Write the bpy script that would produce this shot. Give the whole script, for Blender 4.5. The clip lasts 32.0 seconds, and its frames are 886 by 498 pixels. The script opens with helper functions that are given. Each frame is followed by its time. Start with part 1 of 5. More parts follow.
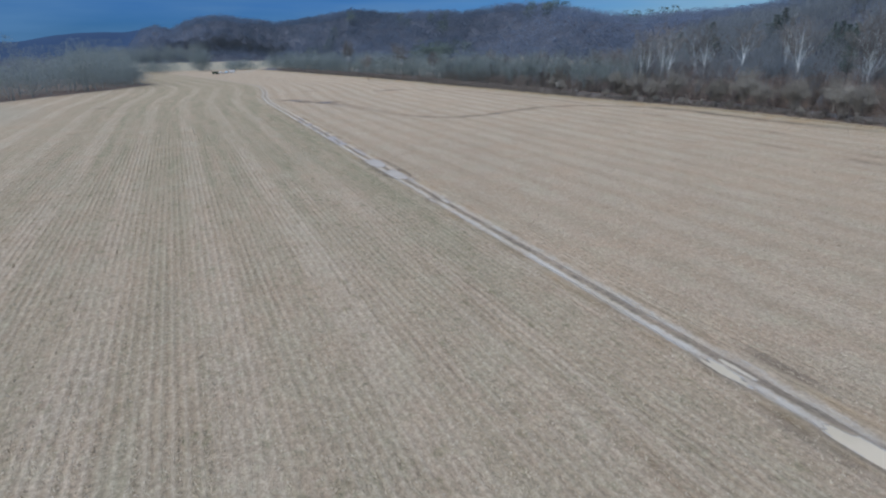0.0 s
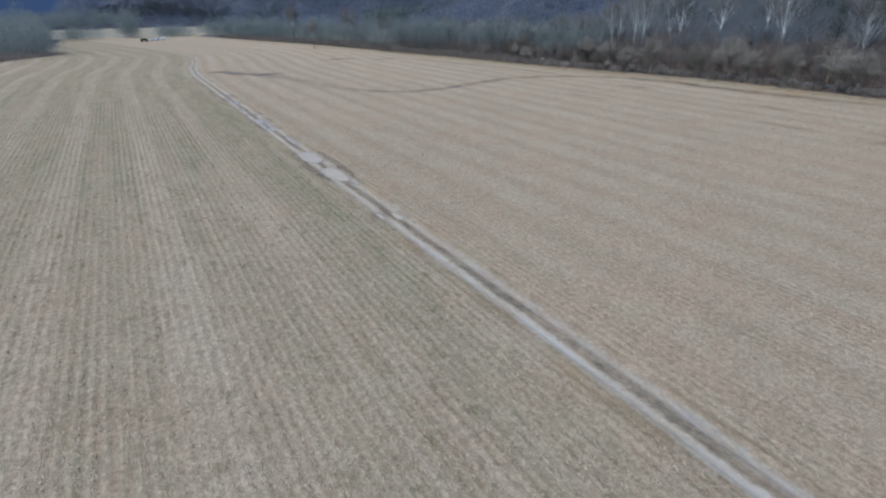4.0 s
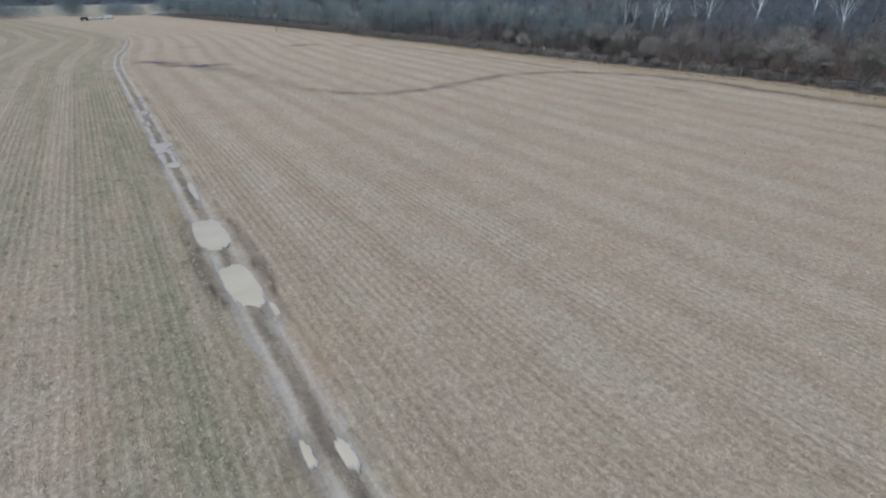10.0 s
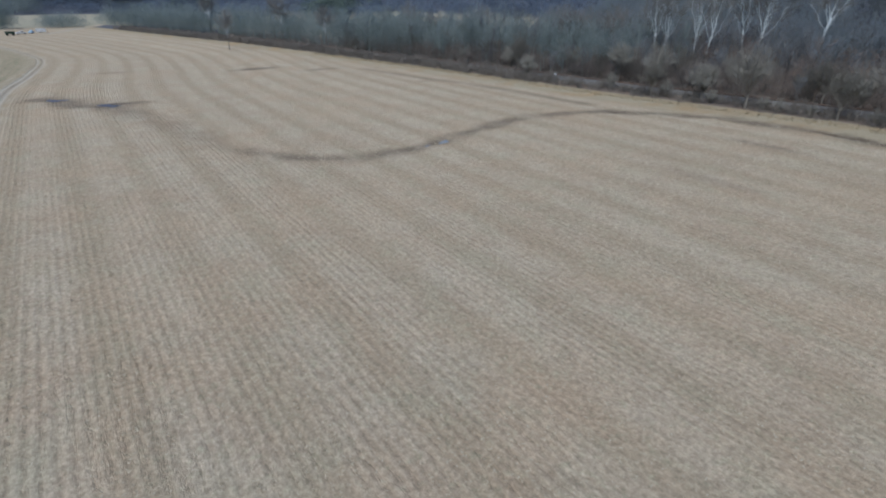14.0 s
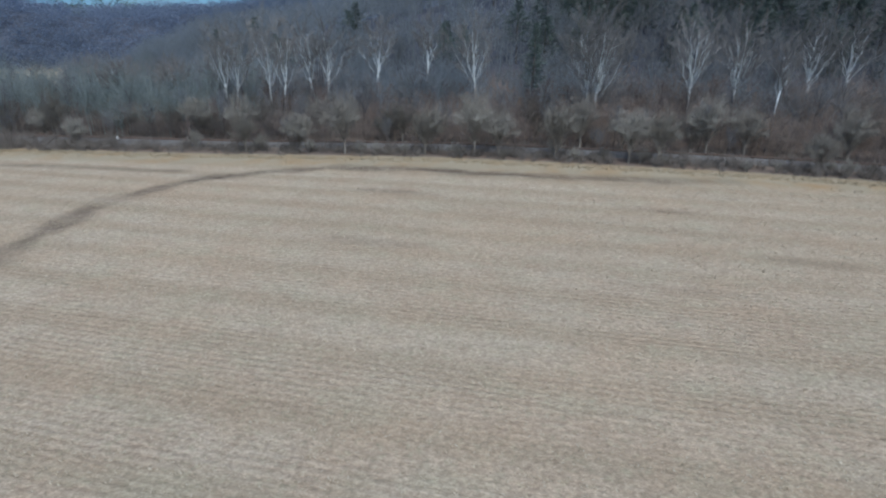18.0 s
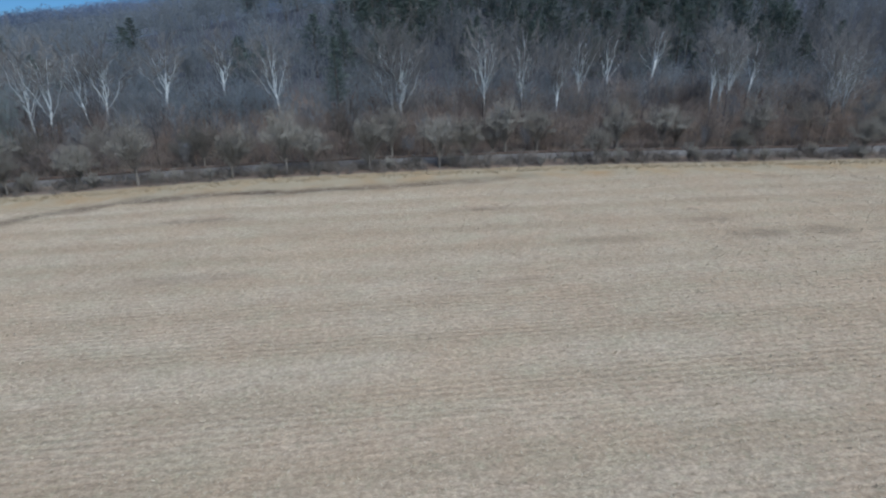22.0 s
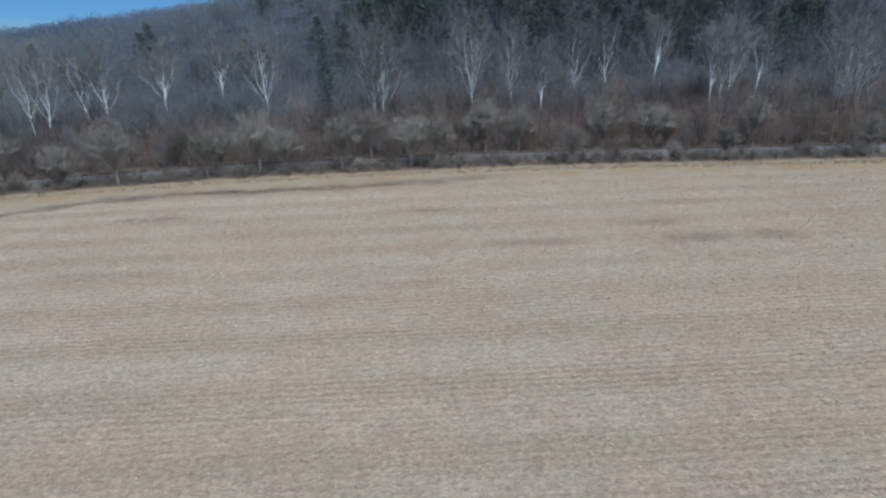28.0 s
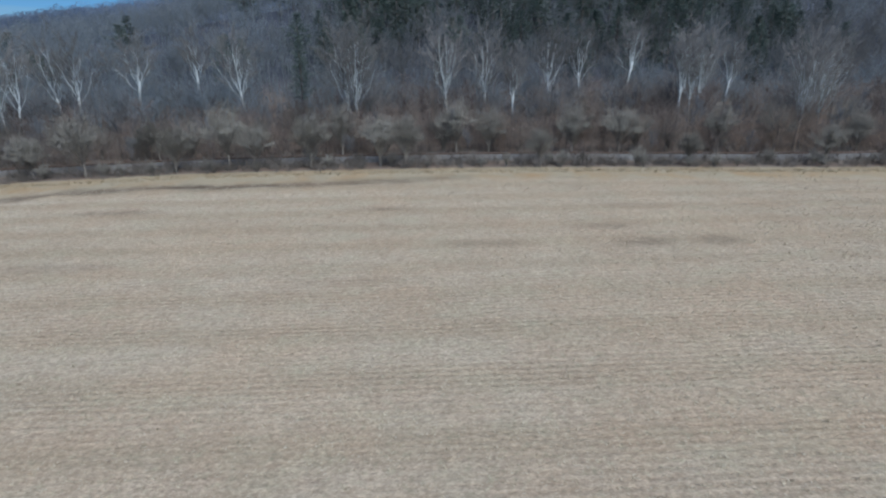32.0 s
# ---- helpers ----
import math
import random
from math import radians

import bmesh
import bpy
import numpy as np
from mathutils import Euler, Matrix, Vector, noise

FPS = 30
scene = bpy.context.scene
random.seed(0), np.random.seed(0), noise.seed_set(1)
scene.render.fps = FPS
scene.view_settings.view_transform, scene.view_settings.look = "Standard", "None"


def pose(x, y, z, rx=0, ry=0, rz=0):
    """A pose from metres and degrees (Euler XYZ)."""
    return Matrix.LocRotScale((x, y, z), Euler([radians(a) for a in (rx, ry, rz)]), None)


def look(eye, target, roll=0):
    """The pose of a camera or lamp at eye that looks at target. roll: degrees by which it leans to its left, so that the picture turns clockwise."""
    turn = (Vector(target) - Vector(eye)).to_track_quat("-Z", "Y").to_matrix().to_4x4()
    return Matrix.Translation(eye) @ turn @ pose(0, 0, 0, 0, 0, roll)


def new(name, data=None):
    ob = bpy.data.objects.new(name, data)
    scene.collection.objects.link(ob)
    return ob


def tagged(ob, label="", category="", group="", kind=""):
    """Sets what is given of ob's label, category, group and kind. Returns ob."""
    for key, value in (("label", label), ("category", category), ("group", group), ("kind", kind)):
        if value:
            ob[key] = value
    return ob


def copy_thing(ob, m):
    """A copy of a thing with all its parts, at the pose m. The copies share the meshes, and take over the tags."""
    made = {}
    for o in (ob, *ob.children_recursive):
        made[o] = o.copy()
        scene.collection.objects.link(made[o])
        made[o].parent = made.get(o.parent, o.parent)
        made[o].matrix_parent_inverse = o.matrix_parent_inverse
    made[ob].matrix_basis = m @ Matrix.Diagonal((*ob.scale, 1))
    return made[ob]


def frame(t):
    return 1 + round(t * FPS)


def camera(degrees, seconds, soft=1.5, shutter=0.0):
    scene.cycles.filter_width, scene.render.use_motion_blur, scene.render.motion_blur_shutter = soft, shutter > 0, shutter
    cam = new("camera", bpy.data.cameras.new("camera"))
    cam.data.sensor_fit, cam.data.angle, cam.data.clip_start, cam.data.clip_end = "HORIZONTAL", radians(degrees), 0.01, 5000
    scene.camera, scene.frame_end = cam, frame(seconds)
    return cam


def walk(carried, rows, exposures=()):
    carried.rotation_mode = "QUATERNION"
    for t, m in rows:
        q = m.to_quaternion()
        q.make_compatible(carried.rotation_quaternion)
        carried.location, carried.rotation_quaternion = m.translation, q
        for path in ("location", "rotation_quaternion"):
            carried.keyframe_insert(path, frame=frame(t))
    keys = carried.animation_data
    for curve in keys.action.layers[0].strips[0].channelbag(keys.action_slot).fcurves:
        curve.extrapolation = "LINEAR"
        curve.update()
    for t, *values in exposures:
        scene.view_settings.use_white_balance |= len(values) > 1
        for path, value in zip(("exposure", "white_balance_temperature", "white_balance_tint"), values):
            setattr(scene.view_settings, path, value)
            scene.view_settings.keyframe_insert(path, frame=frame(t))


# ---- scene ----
cam = camera(77.1, 32.0, soft=2.1)
METRES, EYE, TILT, LEAN, TURN = 150.69, 22.0, 0.0, 0.0, -24.6
ROWS = [
    (0.0, 0.0, 0.0, 0.0, -0.12, -20.2, 0.31),
    (0.5, 0.0005, 0.0091, -0.0003, -0.55, -20.48, 0.24),
    (1.0, 0.001, 0.0212, -0.0007, -1.12, -20.89, 0.18),
    (1.5, 0.0018, 0.0355, -0.0014, -1.65, -21.45, 0.2),
    (2.0, 0.0025, 0.0531, -0.0022, -2.19, -21.75, 0.15),
    (2.5, 0.0034, 0.0734, -0.0038, -2.86, -22.29, 0.06),
    (4.5, 0.0071, 0.1754, -0.0057, -4.64, -23.4, 0.28),
    (5.0, 0.0076, 0.1937, -0.0045, -4.65, -23.28, 0.26),
    (5.5, 0.0082, 0.2104, -0.0026, -4.49, -23.21, 0.19),
    (6.0, 0.0086, 0.2243, -0.0007, -4.32, -23.12, 0.33),
    (6.5, 0.0087, 0.2386, 0.0003, -4.29, -23.09, 0.32),
    (7.0, 0.0095, 0.2555, 0.0008, -4.55, -22.94, 0.38),
    (7.5, 0.0104, 0.274, 0.0001, -4.86, -22.78, 0.27),
    (8.0, 0.0116, 0.2956, -0.0011, -5.23, -22.69, 0.1),
    (8.5, 0.013, 0.3198, -0.0029, -5.65, -22.94, -0.12),
    (9.0, 0.0146, 0.349, -0.0051, -6.07, -23.63, -0.35),
    (9.5, 0.0159, 0.3772, -0.0072, -6.36, -24.45, -0.46),
    (10.0, 0.0173, 0.4103, -0.0098, -6.51, -25.06, -0.43),
    (10.5, 0.0187, 0.447, -0.0124, -6.78, -25.7, -0.5),
    (11.0, 0.0205, 0.4875, -0.0136, -6.96, -25.81, -0.59),
    (11.5, 0.0224, 0.5287, -0.0123, -7.12, -25.85, -0.56),
    (12.0, 0.0234, 0.5656, -0.009, -7.27, -26.4, -0.47),
    (12.5, 0.0243, 0.602, -0.0078, -7.7, -26.19, -0.6),
    (13.0, 0.0257, 0.6402, -0.006, -7.76, -25.02, -0.48),
    (13.5, 0.0266, 0.6748, -0.0032, -7.84, -24.76, -0.35),
    (15.5, 0.0288, 0.78, 0.0035, -25.44, -21.71, -0.56),
    (16.0, 0.03, 0.7967, 0.004, -36.62, -21.35, -0.82),
    (16.5, 0.0307, 0.8105, 0.0034, -50.68, -20.97, -1.18),
    (17.0, 0.0312, 0.822, 0.002, -55.62, -20.56, -1.05),
    (17.5, 0.0317, 0.8303, 0.0017, -53.92, -20.35, -0.7),
    (18.0, 0.0322, 0.8364, 0.0011, -52.5, -20.0, -0.49),
    (18.5, 0.0326, 0.841, 0.0001, -51.18, -19.84, -0.33),
    (19.0, 0.0326, 0.8442, -0.0006, -49.97, -19.56, -0.07),
    (19.5, 0.0326, 0.8464, -0.0007, -48.89, -19.34, 0.11),
    (20.0, 0.0328, 0.8477, -0.0001, -47.81, -19.02, 0.34),
    (20.5, 0.0331, 0.8479, 0.0007, -46.96, -18.84, 0.5),
    (21.0, 0.0338, 0.8464, 0.0012, -46.08, -18.68, 0.6),
    (21.5, 0.0354, 0.8431, 0.001, -65.62, -18.75, 1.08),
    (22.0, 0.0374, 0.8379, 0.0003, -71.71, -18.88, 1.28),
    (22.5, 0.0401, 0.8314, -0.0011, -71.06, -18.64, 1.22),
    (23.0, 0.0433, 0.8242, -0.0027, -70.4, -18.46, 1.25),
    (23.5, 0.0467, 0.8163, -0.0042, -69.75, -18.37, 1.28),
    (24.0, 0.0499, 0.8085, -0.0054, -68.92, -18.45, 1.66),
    (24.5, 0.0539, 0.7994, -0.0057, -68.53, -18.42, 2.09),
    (26.5, 0.0701, 0.7626, -0.0047, -67.14, -18.62, 2.55),
    (27.0, 0.0733, 0.7551, -0.0041, -67.03, -18.65, 2.49),
    (27.5, 0.0763, 0.7483, -0.0034, -66.94, -18.7, 2.39),
    (28.0, 0.0787, 0.7422, -0.0029, -66.92, -18.78, 2.2),
    (28.5, 0.0807, 0.7367, -0.0025, -66.91, -18.81, 2.07),
    (29.0, 0.0823, 0.7323, -0.002, -66.99, -18.85, 1.84),
    (29.5, 0.0835, 0.7284, -0.0016, -67.17, -18.91, 1.62),
    (30.0, 0.0843, 0.7249, -0.001, -67.33, -18.81, 1.47),
    (30.5, 0.0845, 0.7215, -0.0001, -67.36, -18.87, 1.39),
    (31.0, 0.0846, 0.7178, 0.0003, -67.45, -18.89, 1.26),
    (31.5, 0.0843, 0.7141, 0.0003, -67.64, -18.8, 1.07),
    (32.0, 0.0832, 0.7108, -0.0, -67.6, -18.96, 0.8),
]

walk(cam, [(t, pose(0, 0, EYE, TILT, LEAN, TURN) @ pose(METRES * x, METRES * y, METRES * z, 90 + pitch, roll, yaw)) for t, x, y, z, yaw, pitch, roll in ROWS],
     [(0.0, 1.33, 6230, 10.8), (5.0, 1.27, 6200, 9.9), (8.0, 1.23, 6230, 9.8), (10.0, 1.22, 6260, 9.0), (13.0, 1.18, 6310, 7.3), (16.0, 1.33, 6220, 7.0), (18.0, 1.4, 6220, 7.0), (32.0, 1.44, 6240, 7.0)])

# ---- light: a heavy overcast sky with a broad soft sun behind the camera ----
SUN_EL, SUN_AZ = 50.0, 240.0          # degrees; azimuth clockwise from +y
world = bpy.data.worlds.new("world")
scene.world = world
world.use_nodes = True
wn, wl = world.node_tree.nodes, world.node_tree.links
wn.clear()
sky = wn.new("ShaderNodeTexSky")
sky.sky_type, sky.sun_disc = "NISHITA", False
sky.sun_elevation, sky.sun_rotation = radians(SUN_EL), radians(SUN_AZ)
sky.air_density, sky.dust_density, sky.ozone_density = 1.0, 0.3, 3.0
wco = wn.new("ShaderNodeTexCoord")
wmap = wn.new("ShaderNodeMapping")
wmap.inputs["Scale"].default_value = (1.2, 1.2, 9.0)
cloud = wn.new("ShaderNodeTexNoise")
cloud.inputs["Scale"].default_value, cloud.inputs["Detail"].default_value = 2.2, 6.0
cramp = wn.new("ShaderNodeValToRGB")
cramp.color_ramp.elements[0].position, cramp.color_ramp.elements[1].position = 0.4, 0.66
cramp.color_ramp.elements[0].color, cramp.color_ramp.elements[1].color = (0, 0, 0, 1), (0.8, 0.8, 0.8, 1)
wmix = wn.new("ShaderNodeMix")
wmix.data_type = "RGBA"
wmix.inputs["B"].default_value = (2.3, 3.5, 4.6, 1)
tintmix = wn.new("ShaderNodeMix")
tintmix.data_type, tintmix.blend_type = "RGBA", "MULTIPLY"
tintmix.inputs["Factor"].default_value = 1.0
tintmix.inputs["B"].default_value = (0.2, 0.38, 0.68, 1)
bg = wn.new("ShaderNodeBackground")
bg.inputs["Strength"].default_value = 0.055
wout = wn.new("ShaderNodeOutputWorld")
wl.new(wco.outputs["Generated"], wmap.inputs["Vector"])
wl.new(wmap.outputs["Vector"], cloud.inputs["Vector"])

north = wn.new("ShaderNodeVectorMath")
north.operation = "DOT_PRODUCT"
north.inputs[1].default_value = (-0.17, 0.985, 0.0)
bank = wn.new("ShaderNodeMapRange")
bank.interpolation_type = "SMOOTHSTEP"
bank.inputs["From Min"].default_value, bank.inputs["From Max"].default_value = 0.45, 1.0
hue = wn.new("ShaderNodeMix")
hue.data_type = "RGBA"
hue.inputs["A"].default_value, hue.inputs["B"].default_value = (0.92, 0.9, 0.82, 1), (0.3, 0.45, 0.64, 1)
low = wn.new("ShaderNodeSeparateXYZ")
rise_in = wn.new("ShaderNodeMapRange")
rise_in.inputs["From Max"].default_value = 0.12
rise_in.inputs["To Min"].default_value, rise_in.inputs["To Max"].default_value = 0.1, -0.06
thick = wn.new("ShaderNodeMath")
dim = wn.new("ShaderNodeMix")
dim.data_type, dim.blend_type = "RGBA", "MULTIPLY"
dim.inputs["Factor"].default_value = 1.0
wl.new(wco.outputs["Generated"], north.inputs[0])
wl.new(north.outputs["Value"], bank.inputs["Value"])
wl.new(wco.outputs["Generated"], low.inputs[0])
wl.new(low.outputs["Z"], rise_in.inputs["Value"])
wl.new(cloud.outputs["Fac"], thick.inputs[0])
wl.new(rise_in.outputs["Result"], thick.inputs[1])
wl.new(thick.outputs[0], cramp.inputs["Fac"])
wl.new(sky.outputs["Color"], tintmix.inputs["A"])
wl.new(bank.outputs["Result"], hue.inputs["Factor"])
wl.new(hue.outputs["Result"], dim.inputs["B"])
wl.new(wmix.outputs["Result"], dim.inputs["A"])
wl.new(tintmix.outputs["Result"], wmix.inputs["A"])
wl.new(cramp.outputs["Color"], wmix.inputs["Factor"])
wl.new(dim.outputs["Result"], bg.inputs["Color"])
wl.new(bg.outputs["Background"], wout.inputs["Surface"])
sun_data = bpy.data.lights.new("sun", "SUN")
sun_data.energy, sun_data.angle, sun_data.color = 1.5, radians(70), (1.0, 0.985, 0.94)
sun = new("sun", sun_data)
_a, _e = radians(SUN_AZ), radians(SUN_EL)
sun.matrix_world = look((math.sin(_a) * math.cos(_e) * 100, math.cos(_a) * math.cos(_e) * 100, math.sin(_e) * 100), (0, 0, 0))


# ---- materials ----
class Nodes:
    """A small writer of node materials."""

    def __init__(self, name, rough=0.9, spec=0.2):
        self.m = bpy.data.materials.new(name)
        self.m.use_nodes = True
        self.t = self.m.node_tree
        self.b = self.t.nodes["Principled BSDF"]
        self.b.inputs["Roughness"].default_value = rough
        self.b.inputs["Specular IOR Level"].default_value = spec

    def n(self, kind, **ins):
        node = self.t.nodes.new("ShaderNode" + kind)
        for k, v in ins.items():
            self.put(node.inputs[k.replace("_", " ")], v)
        return node

    def put(self, socket, v):
        if isinstance(v, bpy.types.NodeSocket):
            self.t.links.new(v, socket)
        else:
            socket.default_value = v

    def attr(self, name):
        a = self.n("Attribute")
        a.attribute_name = name
        return a.outputs["Fac"]

    def math(self, op, a, b=0.0, c=0.0, clamp=False):
        m = self.t.nodes.new("ShaderNodeMath")
        m.operation, m.use_clamp = op, clamp
        self.put(m.inputs[0], a), self.put(m.inputs[1], b), self.put(m.inputs[2], c)
        return m.outputs[0]

    def mix(self, f, a, b, blend="MIX"):
        m = self.t.nodes.new("ShaderNodeMix")
        m.data_type, m.blend_type = "RGBA", blend
        self.put(m.inputs["Factor"], f)
        self.put(m.inputs["A"], a if isinstance(a, bpy.types.NodeSocket) else (*a, 1))
        self.put(m.inputs["B"], b if isinstance(b, bpy.types.NodeSocket) else (*b, 1))
        return m.outputs["Result"]

    def vec(self, x, y, z):
        return self.n("CombineXYZ", X=x, Y=y, Z=z).outputs[0]

    def noise(self, vector, scale, detail=3.0, rough=0.55):
        return self.n("TexNoise", Vector=vector, Scale=scale, Detail=detail, Roughness=rough).outputs["Fac"]

    def ramp(self, f, lo, hi):
        r = self.n("MapRange", Value=f, From_Min=lo, From_Max=hi)
        return r.outputs[0]

    def position(self):
        return self.n("NewGeometry").outputs["Position"]

    def objco(self):
        return self.n("TexCoord").outputs["Object"]

    def random(self):
        return self.n("ObjectInfo").outputs["Random"]

    def island(self):
        return self.n("NewGeometry").outputs["Random Per Island"]

    def bump(self, h, strength=0.5, dist=0.05):
        b = self.n("Bump", Strength=strength, Distance=dist, Height=h)
        self.put(self.b.inputs["Normal"], b.outputs[0])

    def color(self, c):
        self.put(self.b.inputs["Base Color"], c if isinstance(c, bpy.types.NodeSocket) else (*c, 1))
        return self


def two_tone(name, a, b, scale=8.0, rough=0.85, rnd=0.25, bump=0.3, where="obj"):
    w = Nodes(name, rough)
    co = w.objco() if where == "obj" else w.position()
    f = w.noise(co, scale, 4.0)
    c = w.mix(w.ramp(f, 0.3, 0.7), a, b)
    f2 = w.noise(co, scale * 0.13, 2.0)
    c = w.mix(w.math("MULTIPLY", w.ramp(f2, 0.35, 0.65), 0.35), c, tuple(0.6 * v for v in a))
    if rnd:
        v = w.math("MULTIPLY_ADD", w.random(), rnd * 2, 1 - rnd)
        c = w.mix(1.0, c, w.vec(v, v, v), "MULTIPLY")
    w.color(c)
    w.bump(f, bump, 0.03)
    return w.m


def ground_material():
    w = Nodes("stubble_ground", 0.95, 0.1)
    pos = w.position()
    u, y = w.attr("rowu"), w.n("SeparateXYZ", Vector=pos).outputs["Y"]
    row = w.vec(u, w.math("MULTIPLY", y, 0.06), 0.0)
    litter = w.noise(w.vec(w.math("MULTIPLY", u, 1.6), y, 0.0), 3.4, 6.0, 0.75)
    fine = w.noise(pos, 10.0, 4.0, 0.7)
    patch = w.noise(pos, 0.11, 4.0, 0.6)
    wob = w.math("MULTIPLY_ADD", w.noise(pos, 1.1, 3.0), 0.32, u)
    stripe = w.math("SINE", w.math("MULTIPLY", wob, 2 * math.pi / 0.762))
    where = w.ramp(w.noise(row, 0.22, 3.0), 0.34, 0.66)
    dash = w.ramp(w.noise(w.vec(w.math("MULTIPLY", u, 1.5), w.math("MULTIPLY", y, 0.7), 5.0), 1.7, 4.0, 0.65), 0.4, 0.6)
    between = w.math("MULTIPLY", w.ramp(stripe, 0.25, 0.85), w.math("MULTIPLY", dash, where))
    ridge = w.math("MULTIPLY", w.ramp(stripe, -0.2, -0.9), w.math("MULTIPLY_ADD", where, 0.6, 0.4))
    rows = w.math("SUBTRACT", w.math("MULTIPLY", ridge, 0.5), between)
    # the harvester's passes: narrow pale strips on the older side of the lane, ten-row bands on the other
    sway = w.math("MULTIPLY_ADD", w.noise(pos, 0.05, 2.0), 0.7, w.math("ADD", u, -0.35))
    strips = w.ramp(w.math("PINGPONG", w.math("ADD", sway, -0.8), 5.22), 2.15, 1.35)
    tens = w.ramp(w.math("PINGPONG", w.math("ADD", sway, -77.5), 3.81), 0.8, 2.3)
    older = w.ramp(w.attr("across"), 1.0, -1.0)
    passes = w.math("ADD", w.math("MULTIPLY", strips, older), w.math("MULTIPLY", tens, w.math("SUBTRACT", 1.0, older)))
    mottle = w.noise(pos, 0.75, 4.0, 0.65)
    broad = w.noise(w.vec(u, w.math("MULTIPLY", y, 0.012), 3.0), 0.16, 3.0)
    vary = w.ramp(w.noise(w.vec(w.math("MULTIPLY", u, 0.12), w.math("MULTIPLY", y, 0.02), 7.0), 1.0, 3.0), 0.35, 0.6)
    weight = w.math("MULTIPLY", w.math("MULTIPLY_ADD", w.ramp(y, 60.0, 190.0), 0.36, 0.5), w.math("MULTIPLY_ADD", vary, 0.5, 0.5))
    band = w.math("MULTIPLY_ADD", passes, weight, w.math("MULTIPLY_ADD", broad, 0.6, 0.0), clamp=True)
    c = w.mix(band, (0.328, 0.268, 0.198), (0.442, 0.378, 0.302))
    c = w.mix(w.math("MULTIPLY", w.ramp(patch, 0.42, 0.66), 0.5), c, (0.36, 0.268, 0.195))
    c = w.mix(w.math("MULTIPLY", w.ramp(mottle, 0.5, 0.72), 0.4), c, (0.265, 0.205, 0.15))
    warm = w.ramp(w.noise(w.vec(u, w.math("MULTIPLY", y, 0.7), 83.0), 0.07, 5.0, 0.65), 0.48, 0.62)
    c = w.mix(w.math("MULTIPLY", warm, w.math("MULTIPLY_ADD", older, -0.2, 0.38)), c, (0.43, 0.325, 0.235))
    wheel = w.ramp(w.math("ABSOLUTE", w.math("ADD", sway, -21.6)), 1.3, 0.4)
    c = w.mix(w.math("MULTIPLY", w.math("MULTIPLY", wheel, w.ramp(y, 75.0, 45.0)), 0.5), c, (0.24, 0.182, 0.12))
    greenish = w.math("MULTIPLY", w.attr("green"), w.ramp(w.noise(row, 0.5, 4.0), 0.3, 0.7))
    c = w.mix(w.math("MULTIPLY", w.math("MULTIPLY_ADD", passes, -0.45, 1.0), greenish), c, (0.236, 0.226, 0.156))
    lush = w.math("MULTIPLY", w.ramp(w.attr("green"), 0.92, 1.3), w.ramp(w.noise(row, 0.35, 4.0, 0.65), 0.3, 0.6))
    c = w.mix(w.math("MULTIPLY", lush, 0.45), c, (0.2, 0.192, 0.115))
    weeds = w.math("MULTIPLY", w.ramp(w.noise(w.vec(u, w.math("MULTIPLY", y, 0.55), 2.0), 0.95, 4.0, 0.6), 0.56, 0.7), w.math("MULTIPLY", w.attr("green"), 1.4, clamp=True))
    c = w.mix(w.math("MULTIPLY", weeds, 0.75), c, (0.125, 0.132, 0.066))
    bare = w.ramp(w.noise(w.vec(u, w.math("MULTIPLY", y, 0.6), 51.0), 1.5, 4.0, 0.6), 0.6, 0.72)
    c = w.mix(w.math("MULTIPLY", bare, 0.4), c, (0.215, 0.155, 0.112))
    v = w.math("MULTIPLY_ADD", w.ramp(litter, 0.34, 0.66), 0.46, 0.79)
    v = w.math("MULTIPLY", v, w.math("MULTIPLY_ADD", w.ramp(fine, 0.36, 0.64), 0.2, 0.92))
    c = w.mix(w.math("MULTIPLY", w.ramp(w.noise(w.vec(u, y, 11.0), 2.1, 3.0), 0.52, 0.72), 0.36), c, (0.41, 0.33, 0.262))
    c = w.mix(w.math("MULTIPLY", w.ramp(w.noise(w.vec(u, y, 23.0), 1.8, 3.0), 0.54, 0.72), 0.5), c, (0.315, 0.305, 0.218))
    c = w.mix(w.math("MULTIPLY", w.ramp(w.noise(w.vec(w.math("MULTIPLY", u, 1.0), w.math("MULTIPLY", y, 0.4), 61.0), 0.35, 4.0, 0.6), 0.5, 0.7), 0.45), c, (0.4, 0.318, 0.236))
    c = w.mix(w.math("MULTIPLY", w.ramp(w.noise(w.vec(w.math("MULTIPLY", u, 1.0), w.math("MULTIPLY", y, 0.5), 71.0), 0.28, 4.0, 0.6), 0.5, 0.7), 0.45), c, (0.36, 0.335, 0.25))
    clump = w.noise(w.vec(w.math("MULTIPLY", u, 1.3), w.math("MULTIPLY", y, 0.9), 31.0), 2.6, 2.0)
    v = w.math("MULTIPLY", v, w.math("MULTIPLY_ADD", w.ramp(clump, 0.35, 0.65), 0.3, 0.85))
    c = w.mix(w.math("MULTIPLY", between, w.math("MULTIPLY_ADD", older, 0.14, 0.28)), c, (0.225, 0.165, 0.118))
    c = w.mix(w.math("MULTIPLY", ridge, w.math("MULTIPLY_ADD", older, 0.12, 0.12)), c, (0.5, 0.445, 0.37))
    c = w.mix(1.0, c, w.vec(v, v, v), "MULTIPLY")
    # verge grass, then wet soil, mud, pale far fields, leaf litter of the woods
    vg = w.mix(w.ramp(fine, 0.3, 0.7), (0.3, 0.262, 0.19), (0.38, 0.338, 0.255))
